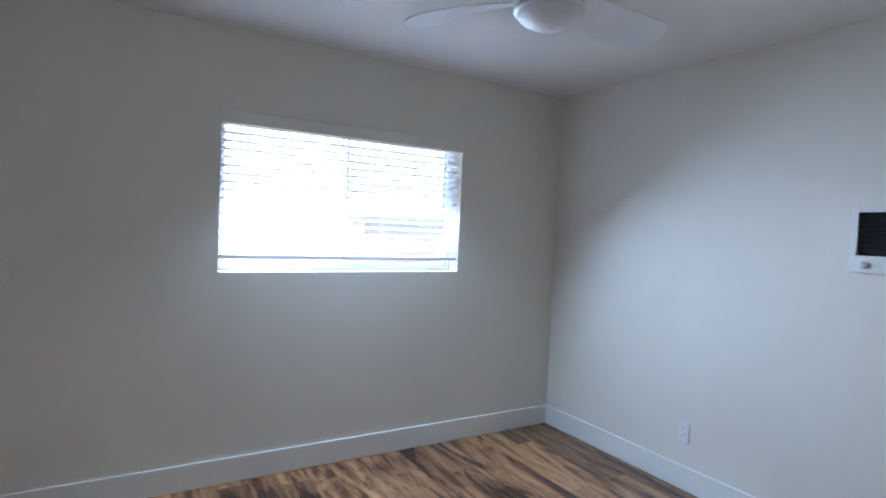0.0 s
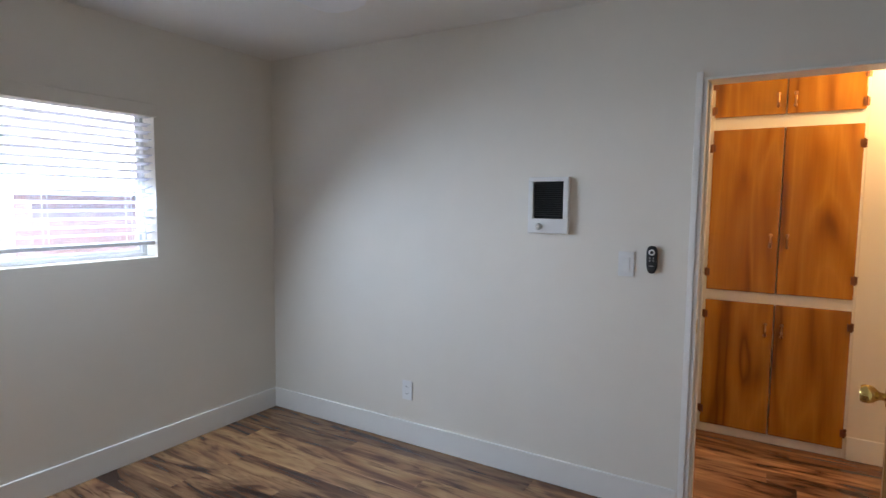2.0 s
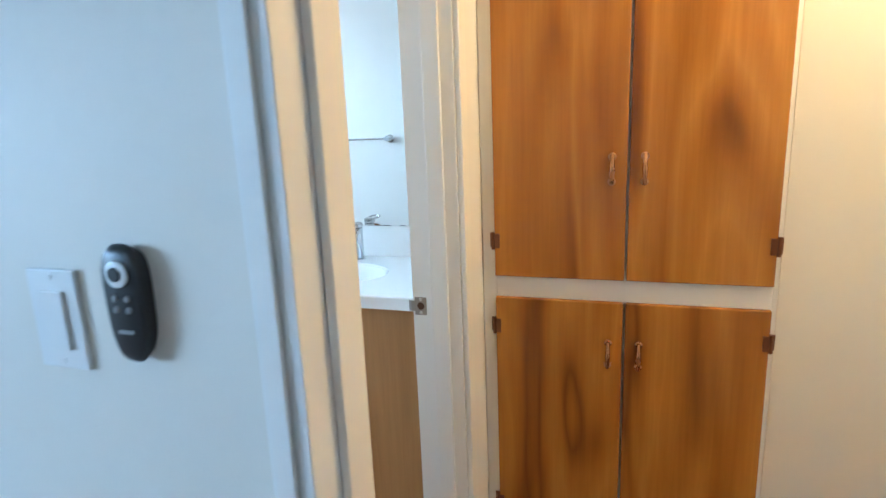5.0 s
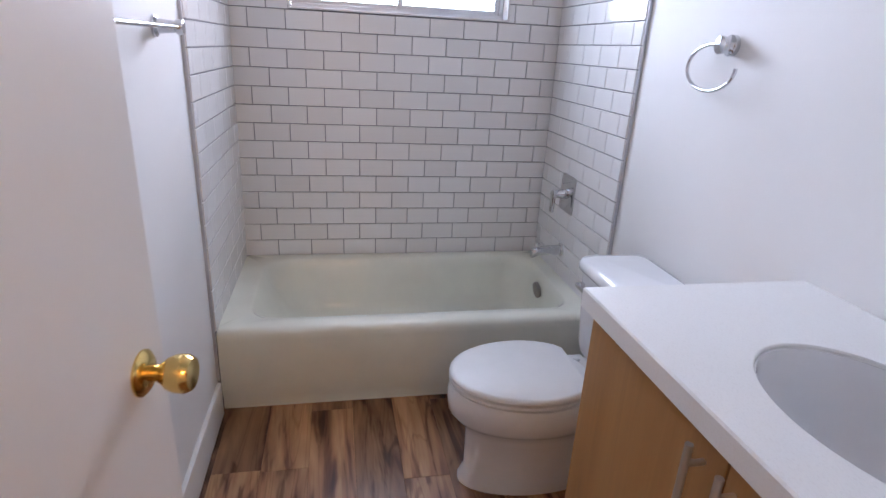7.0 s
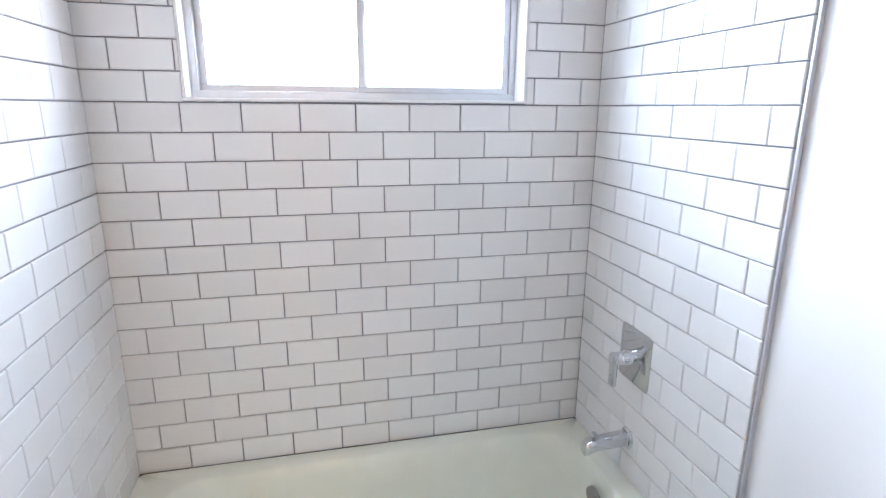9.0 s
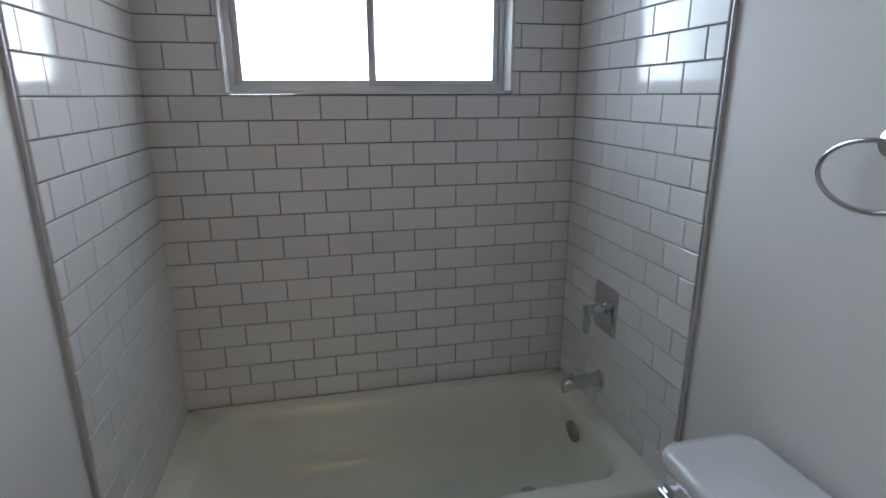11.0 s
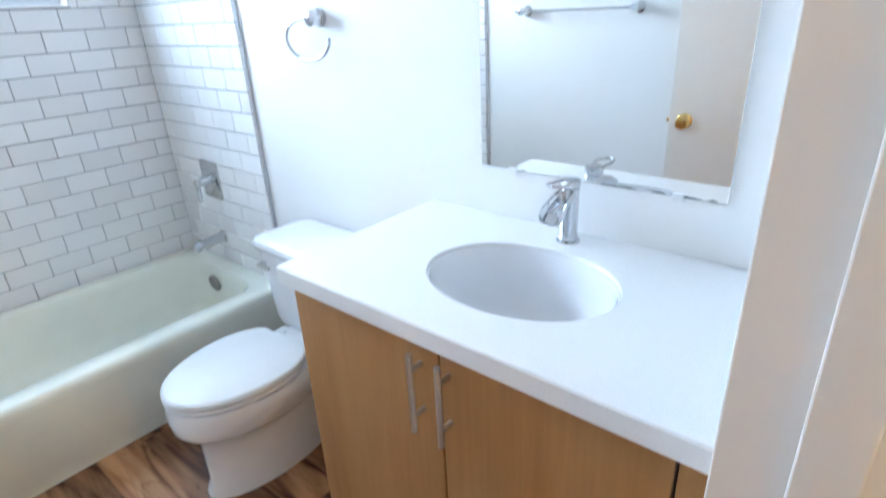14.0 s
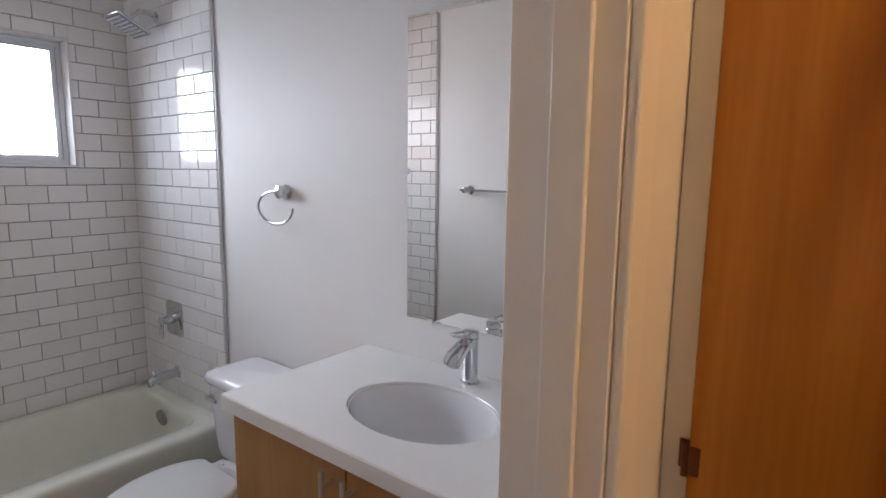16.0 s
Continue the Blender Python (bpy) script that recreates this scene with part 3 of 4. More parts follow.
def strike_plate(parent, x, y, z):
    """A worn square steel plate with a round bolt hole and a bent lip."""
    n, r = 40, 0.0105
    ring = [(r * math.cos(2 * math.pi * i / n), r * math.sin(2 * math.pi * i / n)) for i in range(n)]

    def square(h, v):
        return [(max(-h, min(h, 2 * h * c / r)), max(-v, min(v, 2 * v * w / r))) for c, w in ring]
    outer = square(0.0165, 0.0250)
    bm = loft(bmesh.new(), [[(x, y + a, z + w) for a, w in ring], [(x - 0.002, y + a, z + w) for a, w in ring],
                            [(x - 0.002, y + a, z + w) for a, w in outer], [(x, y + a, z + w) for a, w in outer]])
    p = part("strike_plate", bm, WORN_SHADED_STEEL, parent, "worn steel strike plate", True, 30)
    lip = [(0.0165, -0.002), (0.023, -0.0025), (0.030, -0.0015), (0.036, 0.004), (0.039, 0.011)]
    bm = loft(bmesh.new(), [[(x + d, y + u, z - 0.0145), (x + d, y + u, z + 0.0145), (x + d + 0.0016, y + u - 0.0004, z + 0.0145), (x + d + 0.0016, y + u - 0.0004, z - 0.0145)] for u, d in lip], True, True)
    part("strike_lip", bm, WORN_SHADED_STEEL, p, "", True, 50)
    part("bolt_hole", lathe(bmesh.new(), [(r, 0.0), (r, 0.0005)], Matrix.Translation((x - 0.0002, y, z)) @ TO_WEST, 24), HOLE_WOOD, p, "raw wood in the bolt hole")
    for dz in (-0.0185, 0.0185):
        part("screw", lathe(bmesh.new(), [(0.0045, 0), (0.0035, 0.0012)], Matrix.Translation((x - 0.002, y, z + dz)) @ TO_WEST, 12), NICKEL, p, "", True)


strike_plate(f2, -0.678, YS - 0.019, 0.893)


# ---- linen cabinet ----
def linen_cabinet():
    t = thing("linen_cabinet", "built-in linen cabinet, white frame, six varnished orange plywood doors", "cabinet", at=(XC, -3.09, 0))
    y0, y1 = 0.392, -0.384
    for u0, u1 in ((0.372, y0 + 0.022), (y1, -0.372)):
        part("stile", box(0.0, 0.02, u0, u1, 0, 2.235, bevel=0.001), TRIM, t, "white painted face frame")
    for z0, z1 in ((0, 0.066), (0.85, 0.925), (1.893, 1.98), (2.20, 2.235)):
        part("rail", box(0.0005, 0.02, -0.3715, 0.3715, z0, z1, bevel=0.001), TRIM, t, "white painted face frame")
    for z0, z1 in ((0.0665, 0.8495), (0.9255, 1.8925), (1.9805, 2.1995)):
        part("mullion", box(0.001, 0.02, -0.012, 0.012, z0, z1), TRIM, t, "white painted face frame")
    # Near-black block in place of the unlit space behind the doors.
    part("dark_interior_fill", box(0.021, 0.44, y1 + 0.01, y0 - 0.01, 0.01, 2.22), DARK, t)
    for z0, z1, hz in ((0.06, 0.855, 0.70), (0.921, 1.898, 1.235), (1.974, 2.209, 2.055)):
        for s in (1, -1):
            a, b = (0.003, 0.373) if s > 0 else (-0.370, -0.003)
            d = part("cabinet_door", box(-0.019, -0.001, a, b, z0, z1, bevel=0.003), CABINET_WOOD, t)
            hy = s * 0.042
            bm = bmesh.new()
            for e in (-0.034, 0.034):
                lathe(bm, [(0.011, 0), (0.011, 0.002), (0.006, 0.004), (0.005, 0.016)], Matrix.Translation((-0.019, hy, hz + e)) @ TO_WEST, 12)
            tube(bm, [(-0.033, hy, hz - 0.04), (-0.038, hy, hz - 0.02), (-0.041, hy, hz), (-0.038, hy, hz + 0.02), (-0.033, hy, hz + 0.04)], [0.004, 0.006, 0.0075, 0.006, 0.004], 10)
            part("handle", bm, COPPER, d, "copper-toned pull handle", True)
            hgap = (z1 - z0) * 0.09 + 0.02
            for zz in (z0 + hgap, z1 - hgap):
                yo = a if s < 0 else b
                bm = boxes((-0.022, -0.0185, yo - s * 0.001, yo - s * 0.016, zz - 0.022, zz + 0.022), bevel=0.001)
                tube(bm, [(-0.018, yo + s * 0.004, zz - 0.026), (-0.018, yo + s * 0.004, zz + 0.026)], 0.0055, 8)
                add_box(bm, -0.004, -0.0005, yo + s * 0.001, yo + s * 0.016, zz - 0.022, zz + 0.022)
                part("hinge", bm, DARK_COPPER, d, "dark copper hinge")


linen_cabinet()
hl = thing("hall_ceiling_lamp", "round frosted hall ceiling lamp, glowing warm", "ceiling lamp", at=(-0.70, -3.74, CEILING))
part("base", lathe(bmesh.new(), [(0.13, 0), (0.13, -0.02), (0.11, -0.025)], n=32), NICKEL, hl, smooth=True)
part("shade", lathe(bmesh.new(), [(0.12, -0.0255), (0.115, -0.045), (0.08, -0.062), (0.02, -0.07)], n=32), glow("lamp_glass", (1.0, 0.62, 0.28), 6.0), hl, "glowing frosted glass", True)


# ---- bathtub ----
def bathtub():
    t = thing("bathtub", "cream-white enamelled alcove bathtub below subway tiles", "bathtub")
    x0, x1, y0, y1, z = XW + 0.012, -0.004, -0.757, -0.004, RIM
    rings = [rounded_rect(x0, x1, y0 + 0.02, y1, 0.0, 0.004), rounded_rect(x0, x1, y0 + 0.018, y1, 0.05, 0.004), rounded_rect(x0, x1, y0 + 0.004, y1, 0.075, 0.006),
             rounded_rect(x0, x1, y0 + 0.004, y1, z - 0.07, 0.008), rounded_rect(x0, x1, y0, y1, z - 0.045, 0.008), rounded_rect(x0, x1, y0, y1, z - 0.022, 0.008), rounded_rect(x0 + 0.002, x1 - 0.002, y0 + 0.006, y1 - 0.002, z - 0.007, 0.012),
             rounded_rect(x0 + 0.004, x1 - 0.004, y0 + 0.022, y1 - 0.004, z, 0.02), rounded_rect(x0 + 0.09, x1 - 0.06, y0 + 0.085, y1 - 0.05, z - 0.001, 0.10),
             rounded_rect(x0 + 0.10, x1 - 0.07, y0 + 0.098, y1 - 0.06, z - 0.012, 0.11), rounded_rect(x0 + 0.115, x1 - 0.078, y0 + 0.108, y1 - 0.07, z - 0.05, 0.12),
             rounded_rect(x0 + 0.24, x1 - 0.10, y0 + 0.14, y1 - 0.10, 0.12, 0.13), rounded_rect(x0 + 0.29, x1 - 0.13, y0 + 0.17, y1 - 0.13, 0.07, 0.12), rounded_rect(x0 + 0.38, x1 - 0.2, y0 + 0.24, y1 - 0.2, 0.055, 0.1)]
    part("tub_shell", loft(bmesh.new(), rings, True, True), ENAMEL, t, smooth=True, angle=50)
    m = Matrix.Translation((-0.094, -0.322, 0.257)) @ Matrix.Rotation(radians(-99), 4, "Y")
    # The dark steel here puts the plate's shaded reflection into its colour.
    part("overflow_plate", lathe(bmesh.new(), [(0.039, -0.004), (0.039, 0.008), (0.035, 0.012), (0.006, 0.013)], m, 28), WORN_SHADED_STEEL, t, "brushed steel overflow plate", True)
    part("drain", lathe(bmesh.new(), [(0.03, 0.0545), (0.03, 0.058), (0.022, 0.059)], pose(-0.27, -0.36, 0), 24), CHROME, t, smooth=True)


bathtub()


def tub_spout():
    t = thing("tub_spout", "chrome tub spout on the tiled wall", "faucet", at=(0, -0.325, 0.46))
    part("flange", lathe(bmesh.new(), [(0.033, 0), (0.033, 0.006), (0.026, 0.012)], Matrix.Translation((-0.001, 0, 0)) @ TO_WEST, 28), CHROME, t, smooth=True)
    bm = bmesh.new()
    secs = []
    for x, h0, h1, w in ((-0.011, -0.022, 0.022, 0.022), (-0.06, -0.021, 0.019, 0.022), (-0.115, -0.024, 0.014, 0.021), (-0.138, -0.034, 0.010, 0.020), (-0.148, -0.036, 0.0, 0.017)):
        secs.append([(x, w * c, (h0 + h1) / 2 + (h1 - h0) / 2 * s) for c, s in
                     ((math.copysign(abs(math.cos(a)) ** 0.6, math.cos(a)), math.copysign(abs(math.sin(a)) ** 0.6, math.sin(a))) for a in (2 * math.pi * i / 24 for i in range(24)))])
    loft(bm, secs, True, True)
    part("spout", bm, CHROME, t, smooth=True)
    part("diverter", lathe(bmesh.new(), [(0.005, 0), (0.005, 0.012), (0.008, 0.014), (0.007, 0.02)], pose(-0.118, 0, 0.013), 14), CHROME, t, smooth=True)


def shower_valve():
    t = thing("shower_valve", "square chrome shower valve with lever handle", "shower valve", at=(0, -0.325, 0.727))
    bm = bmesh.new()
    rings = [[(x, p[0], p[1]) for p in rounded_rect(-h, h, -h * 1.1, h * 1.1, 0, r)] for x, h, r in ((-0.001, 0.078, 0.02), (-0.006, 0.078, 0.02), (-0.010, 0.072, 0.018))]
    loft(bm, rings, True, True)
    part("escutcheon", bm, CHROME, t, smooth=True)
    part("stem", lathe(bmesh.new(), [(0.022, 0.0), (0.022, 0.03), (0.019, 0.034), (0.019, 0.07), (0.015, 0.073)], Matrix.Translation((-0.010, 0, 0)) @ TO_WEST, 24), CHROME, t, smooth=True)
    part("lever", box(-0.082, -0.066, -0.013, 0.013, -0.085, 0.018, bevel=0.005), CHROME, t)


def shower_head():
    t = thing("overhead_shower", "square chrome rain shower head on a bent arm", "shower head", at=(0, -0.31, 2.10))
    part("flange", lathe(bmesh.new(), [(0.03, 0), (0.028, 0.005), (0.012, 0.010)], Matrix.Translation((-0.001, 0, 0)) @ TO_WEST, 24), CHROME, t, smooth=True)
    part("arm", tube(bmesh.new(), [(-0.008, 0, 0), (-0.04, 0, 0.012), (-0.075, 0, 0.008), (-0.105, 0, -0.016), (-0.118, 0, -0.036)], 0.0105, 14), CHROME, t, smooth=True)
    m = Matrix.Translation((-0.128, 0, -0.053)) @ Matrix.Rotation(radians(27), 4, "Y")
    part("ball_joint", lathe(bmesh.new(), [(0.006, 0.03), (0.016, 0.022), (0.018, 0.012), (0.014, 0.0)], m, 20), CHROME, t, smooth=True)
    bm = box(-0.075, 0.075, -0.075, 0.075, -0.012, 0.0, bevel=0.003)
    bm.transform(m)
    h = part("head", bm, CHROME, t)
    bm = box(-0.066, 0.066, -0.066, 0.066, -0.0135, -0.0118)
    bm.transform(m)
    part("spray_face", bm, SPRAY_GREY, h, "grey spray face")
    bm = bmesh.new()
    for i in range(7):
        for j in range(7):
            lathe(bm, [(0.0046, -0.0134), (0.0036, -0.0165)], m @ pose((i - 3) * 0.018, (j - 3) * 0.018, 0), 6)
    part("nozzles", bm, PLASTIC, h, "small white rubber nozzles")


tub_spout()
shower_valve()
shower_head()


# ---- toilet ----
def toilet():
    cy = -1.195
    t = thing("toilet", "white two-piece toilet with closed round lid", "toilet", at=(0, cy, 0))
    rings = [egg(-0.41, 0, 0.245, 0.24, 0.105, 0.0), egg(-0.41, 0, 0.245, 0.24, 0.105, 0.015), egg(-0.405, 0, 0.232, 0.23, 0.10, 0.05), egg(-0.405, 0, 0.232, 0.23, 0.104, 0.13),
             egg(-0.405, 0, 0.233, 0.22, 0.106, 0.195), egg(-0.41, 0, 0.238, 0.22, 0.116, 0.22), egg(-0.425, 0, 0.250, 0.22, 0.142, 0.245), egg(-0.44, 0, 0.258, 0.23, 0.166, 0.275), egg(-0.447, 0, 0.256, 0.23, 0.175, 0.31), egg(-0.45, 0, 0.250, 0.23, 0.176, 0.345),
             egg(-0.45, 0, 0.244, 0.225, 0.172, 0.361), egg(-0.45, 0, 0.22, 0.20, 0.15, 0.364)]
    part("bowl", loft(bmesh.new(), rings, True, True), PORCELAIN, t, smooth=True, angle=60)
    part("deck", box(-0.29, -0.03, -0.115, 0.115, 0.27, 0.3643, bevel=0.02, seg=3), PORCELAIN, t, smooth=True)
    part("trapway", loft(bmesh.new(), [egg(-0.19, 0, 0.17, 0.13, 0.085, 0.0), egg(-0.19, 0, 0.17, 0.13, 0.08, 0.1), egg(-0.19, 0, 0.16, 0.12, 0.10, 0.295)], True, True), PORCELAIN, t, smooth=True)
    part("seat", loft(bmesh.new(), [egg(-0.452, 0, 0.240, 0.19, 0.168, 0.3675), egg(-0.452, 0, 0.248, 0.195, 0.175, 0.371), egg(-0.452, 0, 0.248, 0.195, 0.175, 0.379), egg(-0.452, 0, 0.240, 0.19, 0.168, 0.383)], True, True), PLASTIC, t, smooth=True)
    for x, y in ((-0.62, -0.08), (-0.62, 0.08), (-0.42, -0.15), (-0.42, 0.15)):
        part("bumper", lathe(bmesh.new(), [(0.009, 0.3625), (0.009, 0.3678)], pose(x, y, 0), 10), GREY, t, "grey rubber bumper")
    part("lid", loft(bmesh.new(), [egg(-0.452, 0, 0.240, 0.20, 0.168, 0.3865, cut=-0.302), egg(-0.452, 0, 0.249, 0.21, 0.176, 0.390, cut=-0.298), egg(-0.452, 0, 0.248, 0.21, 0.175, 0.398, cut=-0.299), egg(-0.452, 0, 0.236, 0.20, 0.164, 0.4035, cut=-0.308), egg(-0.452, 0, 0.12, 0.1, 0.09, 0.4055)], True, True), PLASTIC, t, smooth=True, angle=60)
    part("lid_hinge_bar", box(-0.304, -0.232, -0.105, 0.105, 0.3650, 0.3745, bevel=0.003), PLASTIC, t)
    for y in (-0.07, 0.07):
        part("hinge_cap", lathe(bmesh.new(), [(0.011, 0.374), (0.011, 0.381), (0.007, 0.384)], pose(-0.262, y, 0), 14), PLASTIC, t, smooth=True)
    bm = bmesh.new()
    loft(bm, [rounded_rect(-0.215, -0.03, -0.165, 0.165, 0.3645, 0.03), rounded_rect(-0.225, -0.024, -0.172, 0.172, 0.40, 0.035), rounded_rect(-0.24, -0.02, -0.188, 0.188, 0.655, 0.035)], True, True)
    part("tank", bm, PORCELAIN, t, smooth=True)
    bm = bmesh.new()
    loft(bm, [rounded_rect(-0.247, -0.014, -0.195, 0.195, 0.6555, 0.035), rounded_rect(-0.253, -0.010, -0.201, 0.201, 0.664, 0.045), rounded_rect(-0.253, -0.010, -0.201, 0.201, 0.682, 0.045), rounded_rect(-0.246, -0.016, -0.194, 0.194, 0.693, 0.04), rounded_rect(-0.225, -0.03, -0.175, 0.175, 0.697, 0.03)], True, True)
    part("tank_lid", bm, PORCELAIN, t, smooth=True, angle=60)
    part("flush_lever", boxes((-0.262, -0.252, 0.09, 0.16, 0.60, 0.614), (-0.255, -0.236, 0.135, 0.155, 0.596, 0.618), bevel=0.003), CHROME, t)


toilet()


# ---- vanity ----
def vanity():
    t = thing("vanity_cabinet", "maple-veneer bathroom vanity with two slab doors", "vanity", at=(0, -2.06, 0))
    part("carcass", boxes((-0.486, 0.004, 0.41, 0.428, 0, 0.822), (-0.486, 0.004, -0.482, -0.464, 0, 0.822), (-0.486, -0.468, -0.464, 0.41, 0.78, 0.822),
                          (-0.486, 0.004, -0.464, 0.41, 0.06, 0.078)), MAPLE, t)
    part("toe_kick", box(-0.43, -0.41, -0.464, 0.41, 0, 0.059), DARK, t, "dark recessed toe kick")
    # Near-black sheet behind the door gaps, for the shade in the carcass.
    part("dark_inside_sheet", box(-0.465, -0.46, -0.46, 0.405, 0.08, 0.775), DARK, t)
    part("filler_strip", box(-0.505, -0.4865, -0.482, -0.418, 0.045, 0.820, bevel=0.0015), MAPLE, t)
    for a, b, hy in ((0.002, 0.427, 0.045), (-0.413, -0.002, -0.022)):
        d = part("cabinet_door", box(-0.506, -0.4875, a, b, 0.045, 0.818, bevel=0.0018), MAPLE, t)
        bm = tube(bmesh.new(), [(-0.537, hy, 0.625), (-0.537, hy, 0.80)], 0.006, 12)
        for z in (0.66, 0.765):
            tube(bm, [(-0.506, hy, z), (-0.537, hy, z)], 0.005, 10)
        part("handle", bm, NICKEL, d, "brushed steel bar handle", True)


vanity()
SINK = (-0.272, -2.075, 0.152, 0.205)


def countertop():
    t = thing("countertop", "white speckled quartz countertop with sink cut-out", "countertop", at=(0, 0, 0.8225))
    cx, cy, a, b = SINK
    n = 64
    x0, x1, y0, y1, h = -0.528, 0.0065, -2.5435, -1.612, 0.0415

    def on_rect(ang):
        c, s = math.cos(ang), math.sin(ang)
        k = min(((x1 if c > 0 else x0) - cx) / c if abs(c) > 1e-6 else 9, ((y1 if s > 0 else y0) - cy) / s if abs(s) > 1e-6 else 9)
        return cx + k * c, cy + k * s
    corners = [math.atan2(y - cy, x - cx) % (2 * math.pi) for x in (x0, x1) for y in (y0, y1)]
    angs = sorted([2 * math.pi * i / n for i in range(n)] + corners)
    inner = [(cx + a * math.cos(t2), cy + b * math.sin(t2)) for t2 in angs]
    outer = [on_rect(t2) for t2 in angs]

    def inset(p, d):
        return min(max(p[0], x0 + d), x1 - d), min(max(p[1], y0 + d), y1 - d)
    rings = [[(*p, 0.0) for p in inner], [(*p, 0.0) for p in outer], [(*p, h - 0.004) for p in outer], [(*inset(p, 0.003), h) for p in outer],
             [(cx + (p[0] - cx) * 1.012, cy + (p[1] - cy) * 1.012, h) for p in inner], [(*p, h - 0.003) for p in inner], [(*p, 0.0) for p in inner]]
    part("slab", loft(bmesh.new(), rings), QUARTZ, t, smooth=True, angle=30)


def sink():
    cx, cy, a, b = SINK
    t = thing("sink", "oval white undermount porcelain sink", "sink", at=(cx, cy, 0.822))
    rings = []
    for g, z in ((0.998, 0.034), (0.984, 0.0345), (0.966, 0.024), (0.94, -0.03), (0.87, -0.08), (0.72, -0.118), (0.45, -0.135), (0.16, -0.140)):
        rings.append([(a * g * math.cos(2 * math.pi * i / 48), b * g * math.sin(2 * math.pi * i / 48), z) for i in range(48)])
    out = [[(p[0] * 1.004, p[1] * 1.004, p[2] - 0.012) for p in r] for r in reversed(rings)]
    part("basin", loft(bmesh.new(), out + rings, True, True), PORCELAIN, t, smooth=True, angle=60)
    part("drain", lathe(bmesh.new(), [(0.024, -0.1395), (0.024, -0.136), (0.018, -0.135), (0.006, -0.137)], n=24), CHROME, t, smooth=True)


def basin_faucet():
    t = thing("basin_faucet", "chrome waterfall basin faucet with loop handle", "faucet", at=(-0.056, -2.070, 0.8645))
    t.scale = (0.92, 1.0, 0.86)
    part("base_ring", lathe(bmesh.new(), [(0.028, 0), (0.028, 0.004), (0.023, 0.007)], n=28), CHROME, t, smooth=True)
    part("body", lathe(bmesh.new(), [(0.022, 0.0065), (0.021, 0.03), (0.021, 0.13), (0.0215, 0.146), (0.018, 0.15)], n=28), CHROME, t, smooth=True)
    bm = bmesh.new()
    secs = []
    for x, z, w in ((-0.012, 0.133, 0.018), (-0.045, 0.124, 0.021), (-0.078, 0.104, 0.025), (-0.096, 0.088, 0.024)):
        prof = [(-w, 0.012), (-w * 1.02, -0.004), (-w * 0.6, -0.013), (0, -0.016), (w * 0.6, -0.013), (w * 1.02, -0.004), (w, 0.012), (w * 0.84, 0.010), (w * 0.55, -0.006), (0, -0.010), (-w * 0.55, -0.006), (-w * 0.84, 0.010)]
        secs.append([(x - h * 0.35, y, z + h) for y, h in prof])
    loft(bm, secs, True, True)
    part("spout", bm, CHROME, t, "open waterfall spout", True)
    part("cap", lathe(bmesh.new(), [(0.022, 0.1505), (0.0225, 0.158), (0.0225, 0.170), (0.018, 0.174), (0.004, 0.175)], n=28), CHROME, t, smooth=True)
    bm = bmesh.new()
    pts = [(-0.016, -0.014, 0.168), (-0.045, -0.019, 0.170), (-0.072, -0.018, 0.172), (-0.084, 0.0, 0.173), (-0.072, 0.018, 0.172), (-0.045, 0.019, 0.170), (-0.016, 0.014, 0.168)]
    tube(bm, pts, 0.0045, 10)
    part("handle", bm, CHROME, t, "open loop lever", True)


countertop()
sink()
basin_faucet()


def mirror():
    t = thing("wall_mirror", "frameless rectangular mirror held by small clips", "mirror", at=(0.0075, -2.082, 0.99))
    part("glass", box(-0.006, 0.0, -0.294, 0.294, 0, 0.893, bevel=0.0015), MIRROR, t)
    for y in (-0.2, 0.2):
        for z in (0.0, 0.893):
            part("clip", box(-0.010, -0.0062, y - 0.011, y + 0.011, z - 0.010, z + 0.008, bevel=0.0012), PLASTIC, t)
    wear = random.Random(3)
    for y, w in ((0.17, 0.02), (-0.09, 0.05), (-0.16, 0.03), (-0.22, 0.05), (-0.265, 0.02)):
        top = [(y - w / 2 + w * i / 7, 0.002 + wear.uniform(0.001, 0.003) * math.sin(math.pi * i / 7)) for i in range(8)]
        rim = [(u, v) for u, v in top] + [(u, 0.0012) for u, v in reversed(top)]
        part("worn_silvering", loft(bmesh.new(), [[(-0.0058, u, v) for u, v in rim], [(-0.0064, u, v) for u, v in rim]], True, True), BLACK, t, "black worn mirror edge")
    part("clip", box(-0.010, -0.0062, 0.285, 0.300, 0.44, 0.456, bevel=0.0012), PLASTIC, t)


mirror()


def vanity_light():
    t = thing("vanity_light", "brushed metal vanity light with frosted shades above mirror", "wall lamp", at=(0.0075, -2.085, 1.99))
    part("backplate", box(-0.026, 0, -0.062, 0.062, -0.085, 0.075, bevel=0.003), CHROME, t)
    # Thin black stripes across the chrome plate.
    for z in (-0.022, 0.0, 0.022, 0.044):
        part("dark_stripe", box(-0.0275, -0.0255, -0.060, 0.060, z - 0.005, z + 0.005), BLACK, t, "dark stripe across the plate")
    part("bar", box(-0.075, -0.028, -0.075, 0.075, 0.030, 0.055, bevel=0.003), CHROME, t)
    for side in (-1, 1):
        m = Matrix.Translation((-0.075, side * 0.076, 0.03)) @ Matrix.Rotation(radians(-90 * side), 4, "X")
        h = part("socket_arm", lathe(bmesh.new(), [(0.03, -0.004), (0.034, 0.0), (0.034, 0.012)], m, 24), CHROME, t, smooth=True)
        part("glass_shade", lathe(bmesh.new(), [(0.05, 0.0125), (0.062, 0.016), (0.064, 0.03), (0.064, 0.165), (0.056, 0.180), (0.02, 0.186)], m, 32), FROST, h, "frosted glass shade", True)


vanity_light()


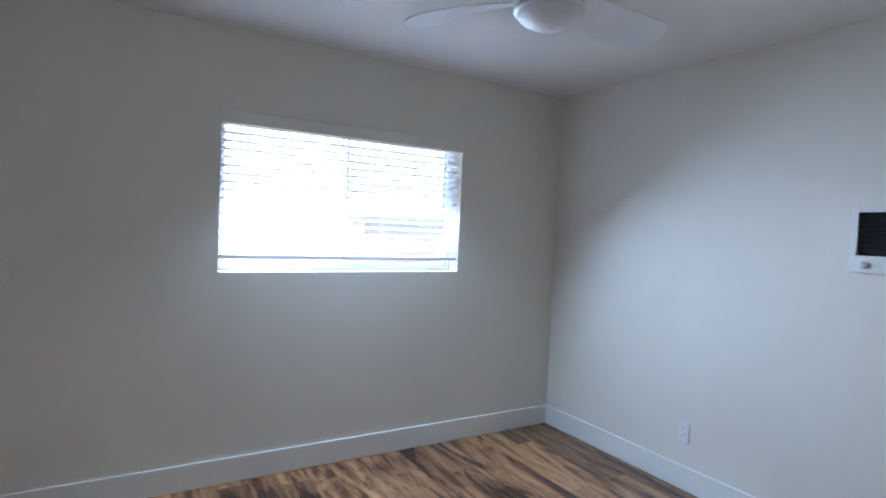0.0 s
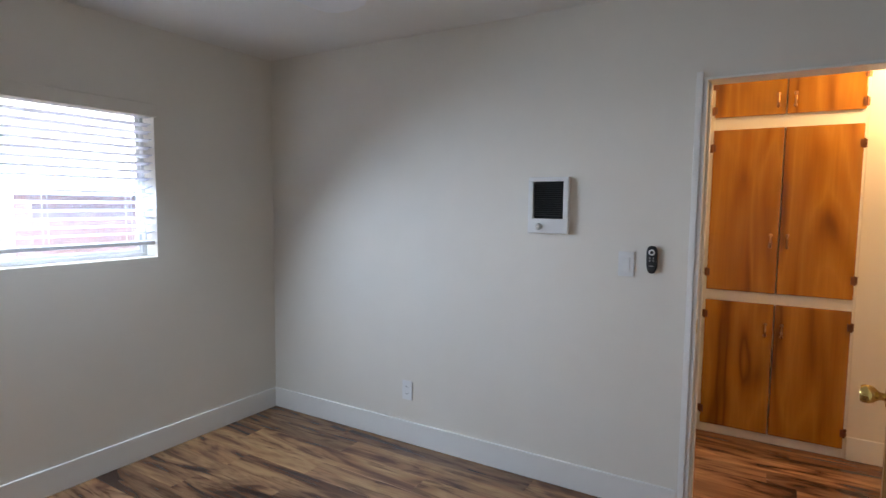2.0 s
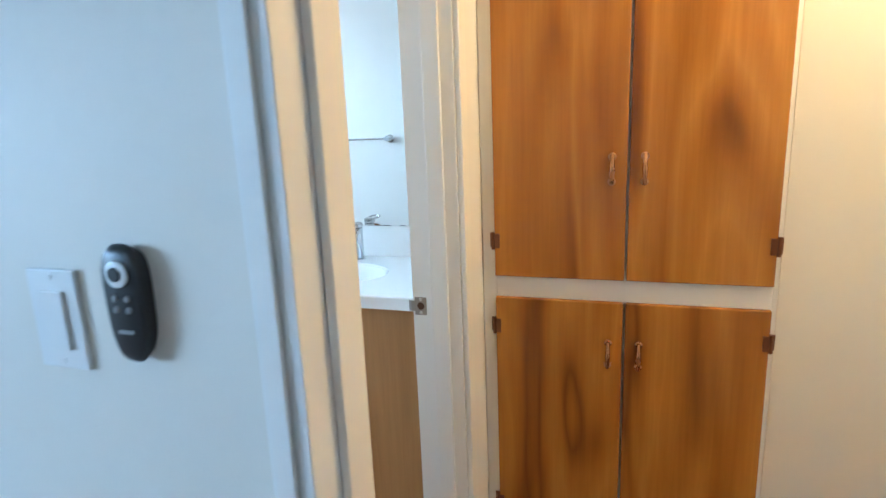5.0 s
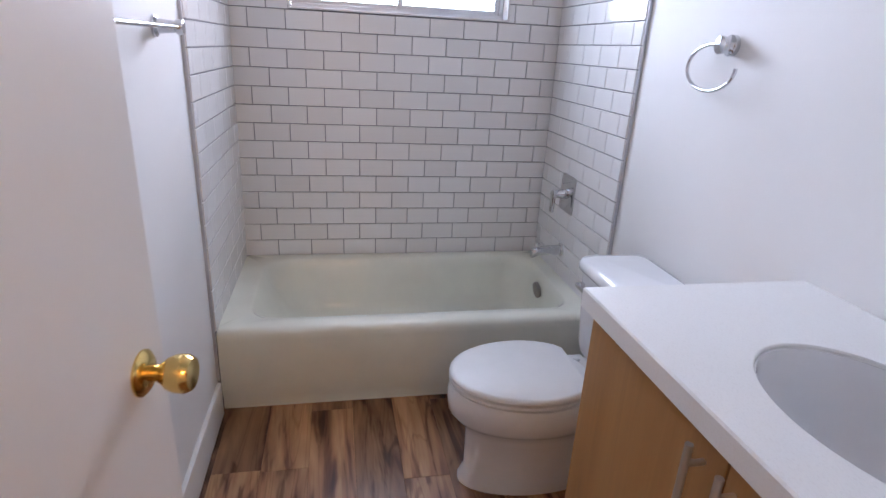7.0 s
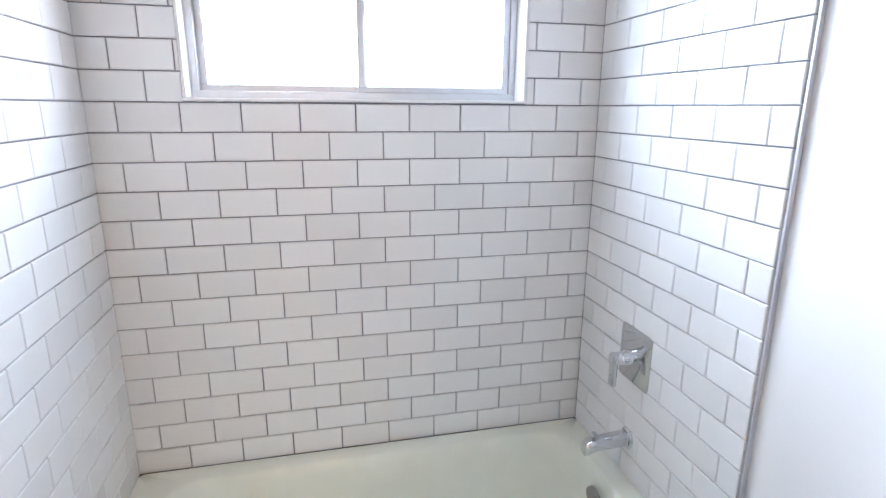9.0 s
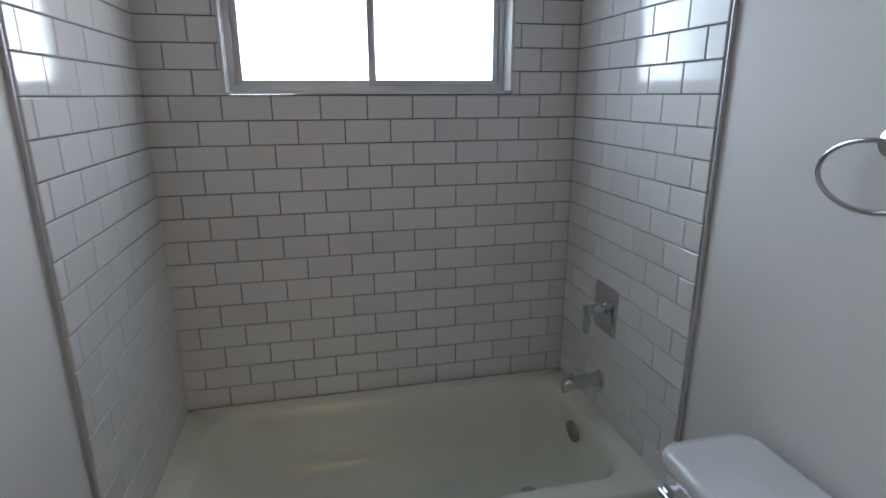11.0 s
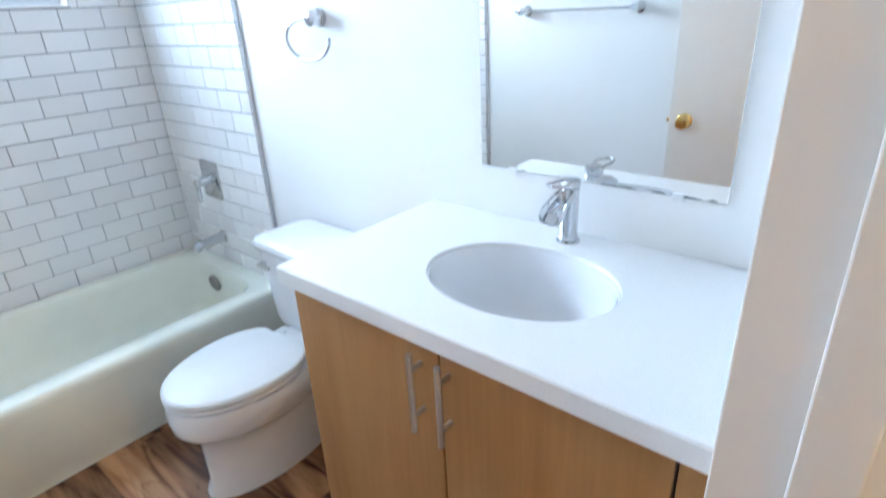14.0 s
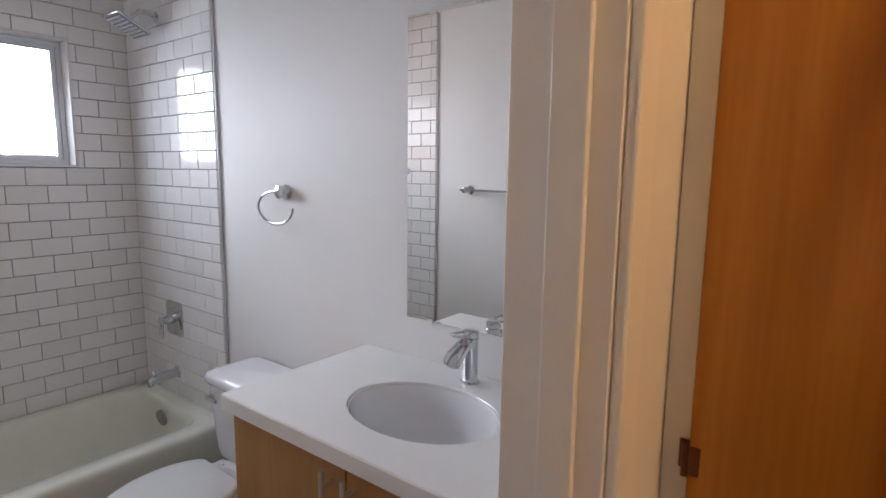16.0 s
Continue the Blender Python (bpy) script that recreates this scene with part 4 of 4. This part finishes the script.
def towel_ring():
    t = thing("towel_ring", "open chrome towel ring on round mount", "towel ring", at=(0.0075, -1.20, 1.357))
    part("mount", lathe(bmesh.new(), [(0.027, 0), (0.027, 0.012), (0.022, 0.016), (0.019, 0.030), (0.023, 0.034), (0.023, 0.042), (0.014, 0.046)], TO_WEST, 28), CHROME, t, smooth=True)
    pts = []
    for i in range(25):
        ang = radians(98 - 280 * i / 24)
        pts.append((-0.036, 0.028 + 0.102 * math.cos(ang), -0.058 + 0.06 * math.sin(ang)))
    part("ring", tube(bmesh.new(), pts, 0.005, 12), CHROME, t, smooth=True)


def towel_bar():
    t = thing("towel_bar", "chrome towel bar on the painted bathroom wall", "towel bar", at=(XW + 0.0025, 0, 1.328))
    for y in (-1.01, -1.585):
        part("post", lathe(bmesh.new(), [(0.026, 0), (0.026, 0.006), (0.018, 0.012), (0.014, 0.05), (0.018, 0.054), (0.018, 0.07), (0.01, 0.072)], Matrix.Translation((0, y, 0)) @ TO_EAST, 28), CHROME, t, smooth=True)
    part("bar", tube(bmesh.new(), [(0.06, -0.975, 0), (0.06, -1.62, 0)], 0.006, 14), CHROME, t, smooth=True)


towel_ring()
towel_bar()
for i, x in enumerate((-0.0005, XW + 0.0035)):
    y = -0.757
    setting("tile_trim_%d" % (i + 1), boxes((x - 0.003, x + 0.0075 if i == 0 else x + 0.0085, y - 0.003, y + 0.003, RIM - 0.335 if i == 0 else 0.136, CEILING - 0.001), bevel=0.001), EDGE_METAL,
            "slim metal edge trim beside the tiles", "trim")
setting("tile_backing_1", box(0.0005, 0.0075, -0.753, 0.0075, 0.0, CEILING - 0.001), GROUT, "grey grout bed behind tiles", "wall")
setting("tile_backing_2", box(XW + 0.0025, XW + 0.008, -0.753, 0.0075, 0.0, CEILING - 0.001), GROUT, "grey grout bed behind tiles", "wall")

# ---- tiles and planks, piece by piece ----
TW, TH, GAP = 0.1543, 0.0786, 0.0032
TILE_MESH = {}


def tile(parent, side, u0, u1, z0, z1):
    """One glazed tile; u runs along the wall."""
    w, h = round(u1 - u0, 4), round(z1 - z0, 4)
    if w < 0.008 or h < 0.008:
        return
    key = (side, w, h)
    if key not in TILE_MESH:
        d, e = 0.0075, 0.0022
        base, top = [(0, 0), (w, 0), (w, h), (0, h)], [(e, e), (w - e, e), (w - e, h - e), (e, h - e)]

        def put(u, v, o):
            return {"n": (u, -o, v), "e": (-o, u, v), "w": (o, u, v)}[side]
        bm = bmesh.new()
        loft(bm, [[put(u, v, -0.0005) for u, v in base], [put(u, v, d - 0.002) for u, v in base], [put(u, v, d) for u, v in top]], False, True)
        TILE_MESH[key] = finish(bm, "tile", TILE)
    o = new("tile", TILE_MESH[key])
    o.parent = parent
    o.location = {"n": (u0, 0.008, z0), "e": (0.0005, u0, z0), "w": (XW + 0.008, u0, z0)}[side]


def lay(parent, side, lo, hi, phase, z_start=RIM - 0.004, hole=None):
    row, z = 0, z_start
    while z < CEILING - 0.01:
        z1 = min(z + TH - GAP, CEILING - 0.002)
        k = phase + (TW / 2 if row % 2 else 0)
        u = k - math.ceil((k - lo) / TW) * TW
        while u < hi:
            a, b = max(u + GAP / 2, lo + 0.001), min(u + TW - GAP / 2, hi - 0.001)
            if b > a:
                if hole and z1 > hole[2] and z < hole[3] and b > hole[0] and a < hole[1]:
                    tile(parent, side, a, min(b, hole[0] - 0.001), z, z1)
                    tile(parent, side, max(a, hole[1] + 0.001), b, z, z1)
                    m0, m1 = max(a, hole[0]), min(b, hole[1])
                    tile(parent, side, m0, m1, z, hole[2] - 0.001)
                    tile(parent, side, m0, m1, hole[3] + 0.001, z1)
                else:
                    tile(parent, side, a, b, z, z1)
            u += TW
        row, z = row + 1, z + TH


lay(north, "n", XW + 0.012, -0.004, -0.069, hole=(-1.2145, -0.2505, 1.4365, 2.0015))
lay(bpy.data.objects["tile_backing_1"], "e", -0.751, 0.0, -0.145)
lay(bpy.data.objects["tile_backing_2"], "w", -0.751, 0.0, -0.014)

PLANKS = {}
rng = random.Random(5)
PW = 0.152
for col in range(48):
    x = -5.69 + PW * col
    y = -4.49 - rng.uniform(0, 1.2)
    while y < 0.0:
        a, b = max(y, -4.39 if x > -1.65 else YB), min(y + 1.22, 0.04 if x < 0.02 else -3.72)
        if b - a > 0.03:
            n = round(b - a, 3)
            if n not in PLANKS:
                bm = bmesh.new()
                w = PW - 0.0005
                loft(bm, [[(e, e, h), (w - e, e, h), (w - e, n - 0.0005 - e, h), (e, n - 0.0005 - e, h)] for e, h in ((0, -0.0075), (0, -0.0006), (0.0007, 0.0))], False, True)
                PLANKS[n] = finish(bm, "plank", PLANK)
            o = new("plank", PLANKS[n])
            o.parent, o.location = floor, (x, a, 0)
        y += 1.22
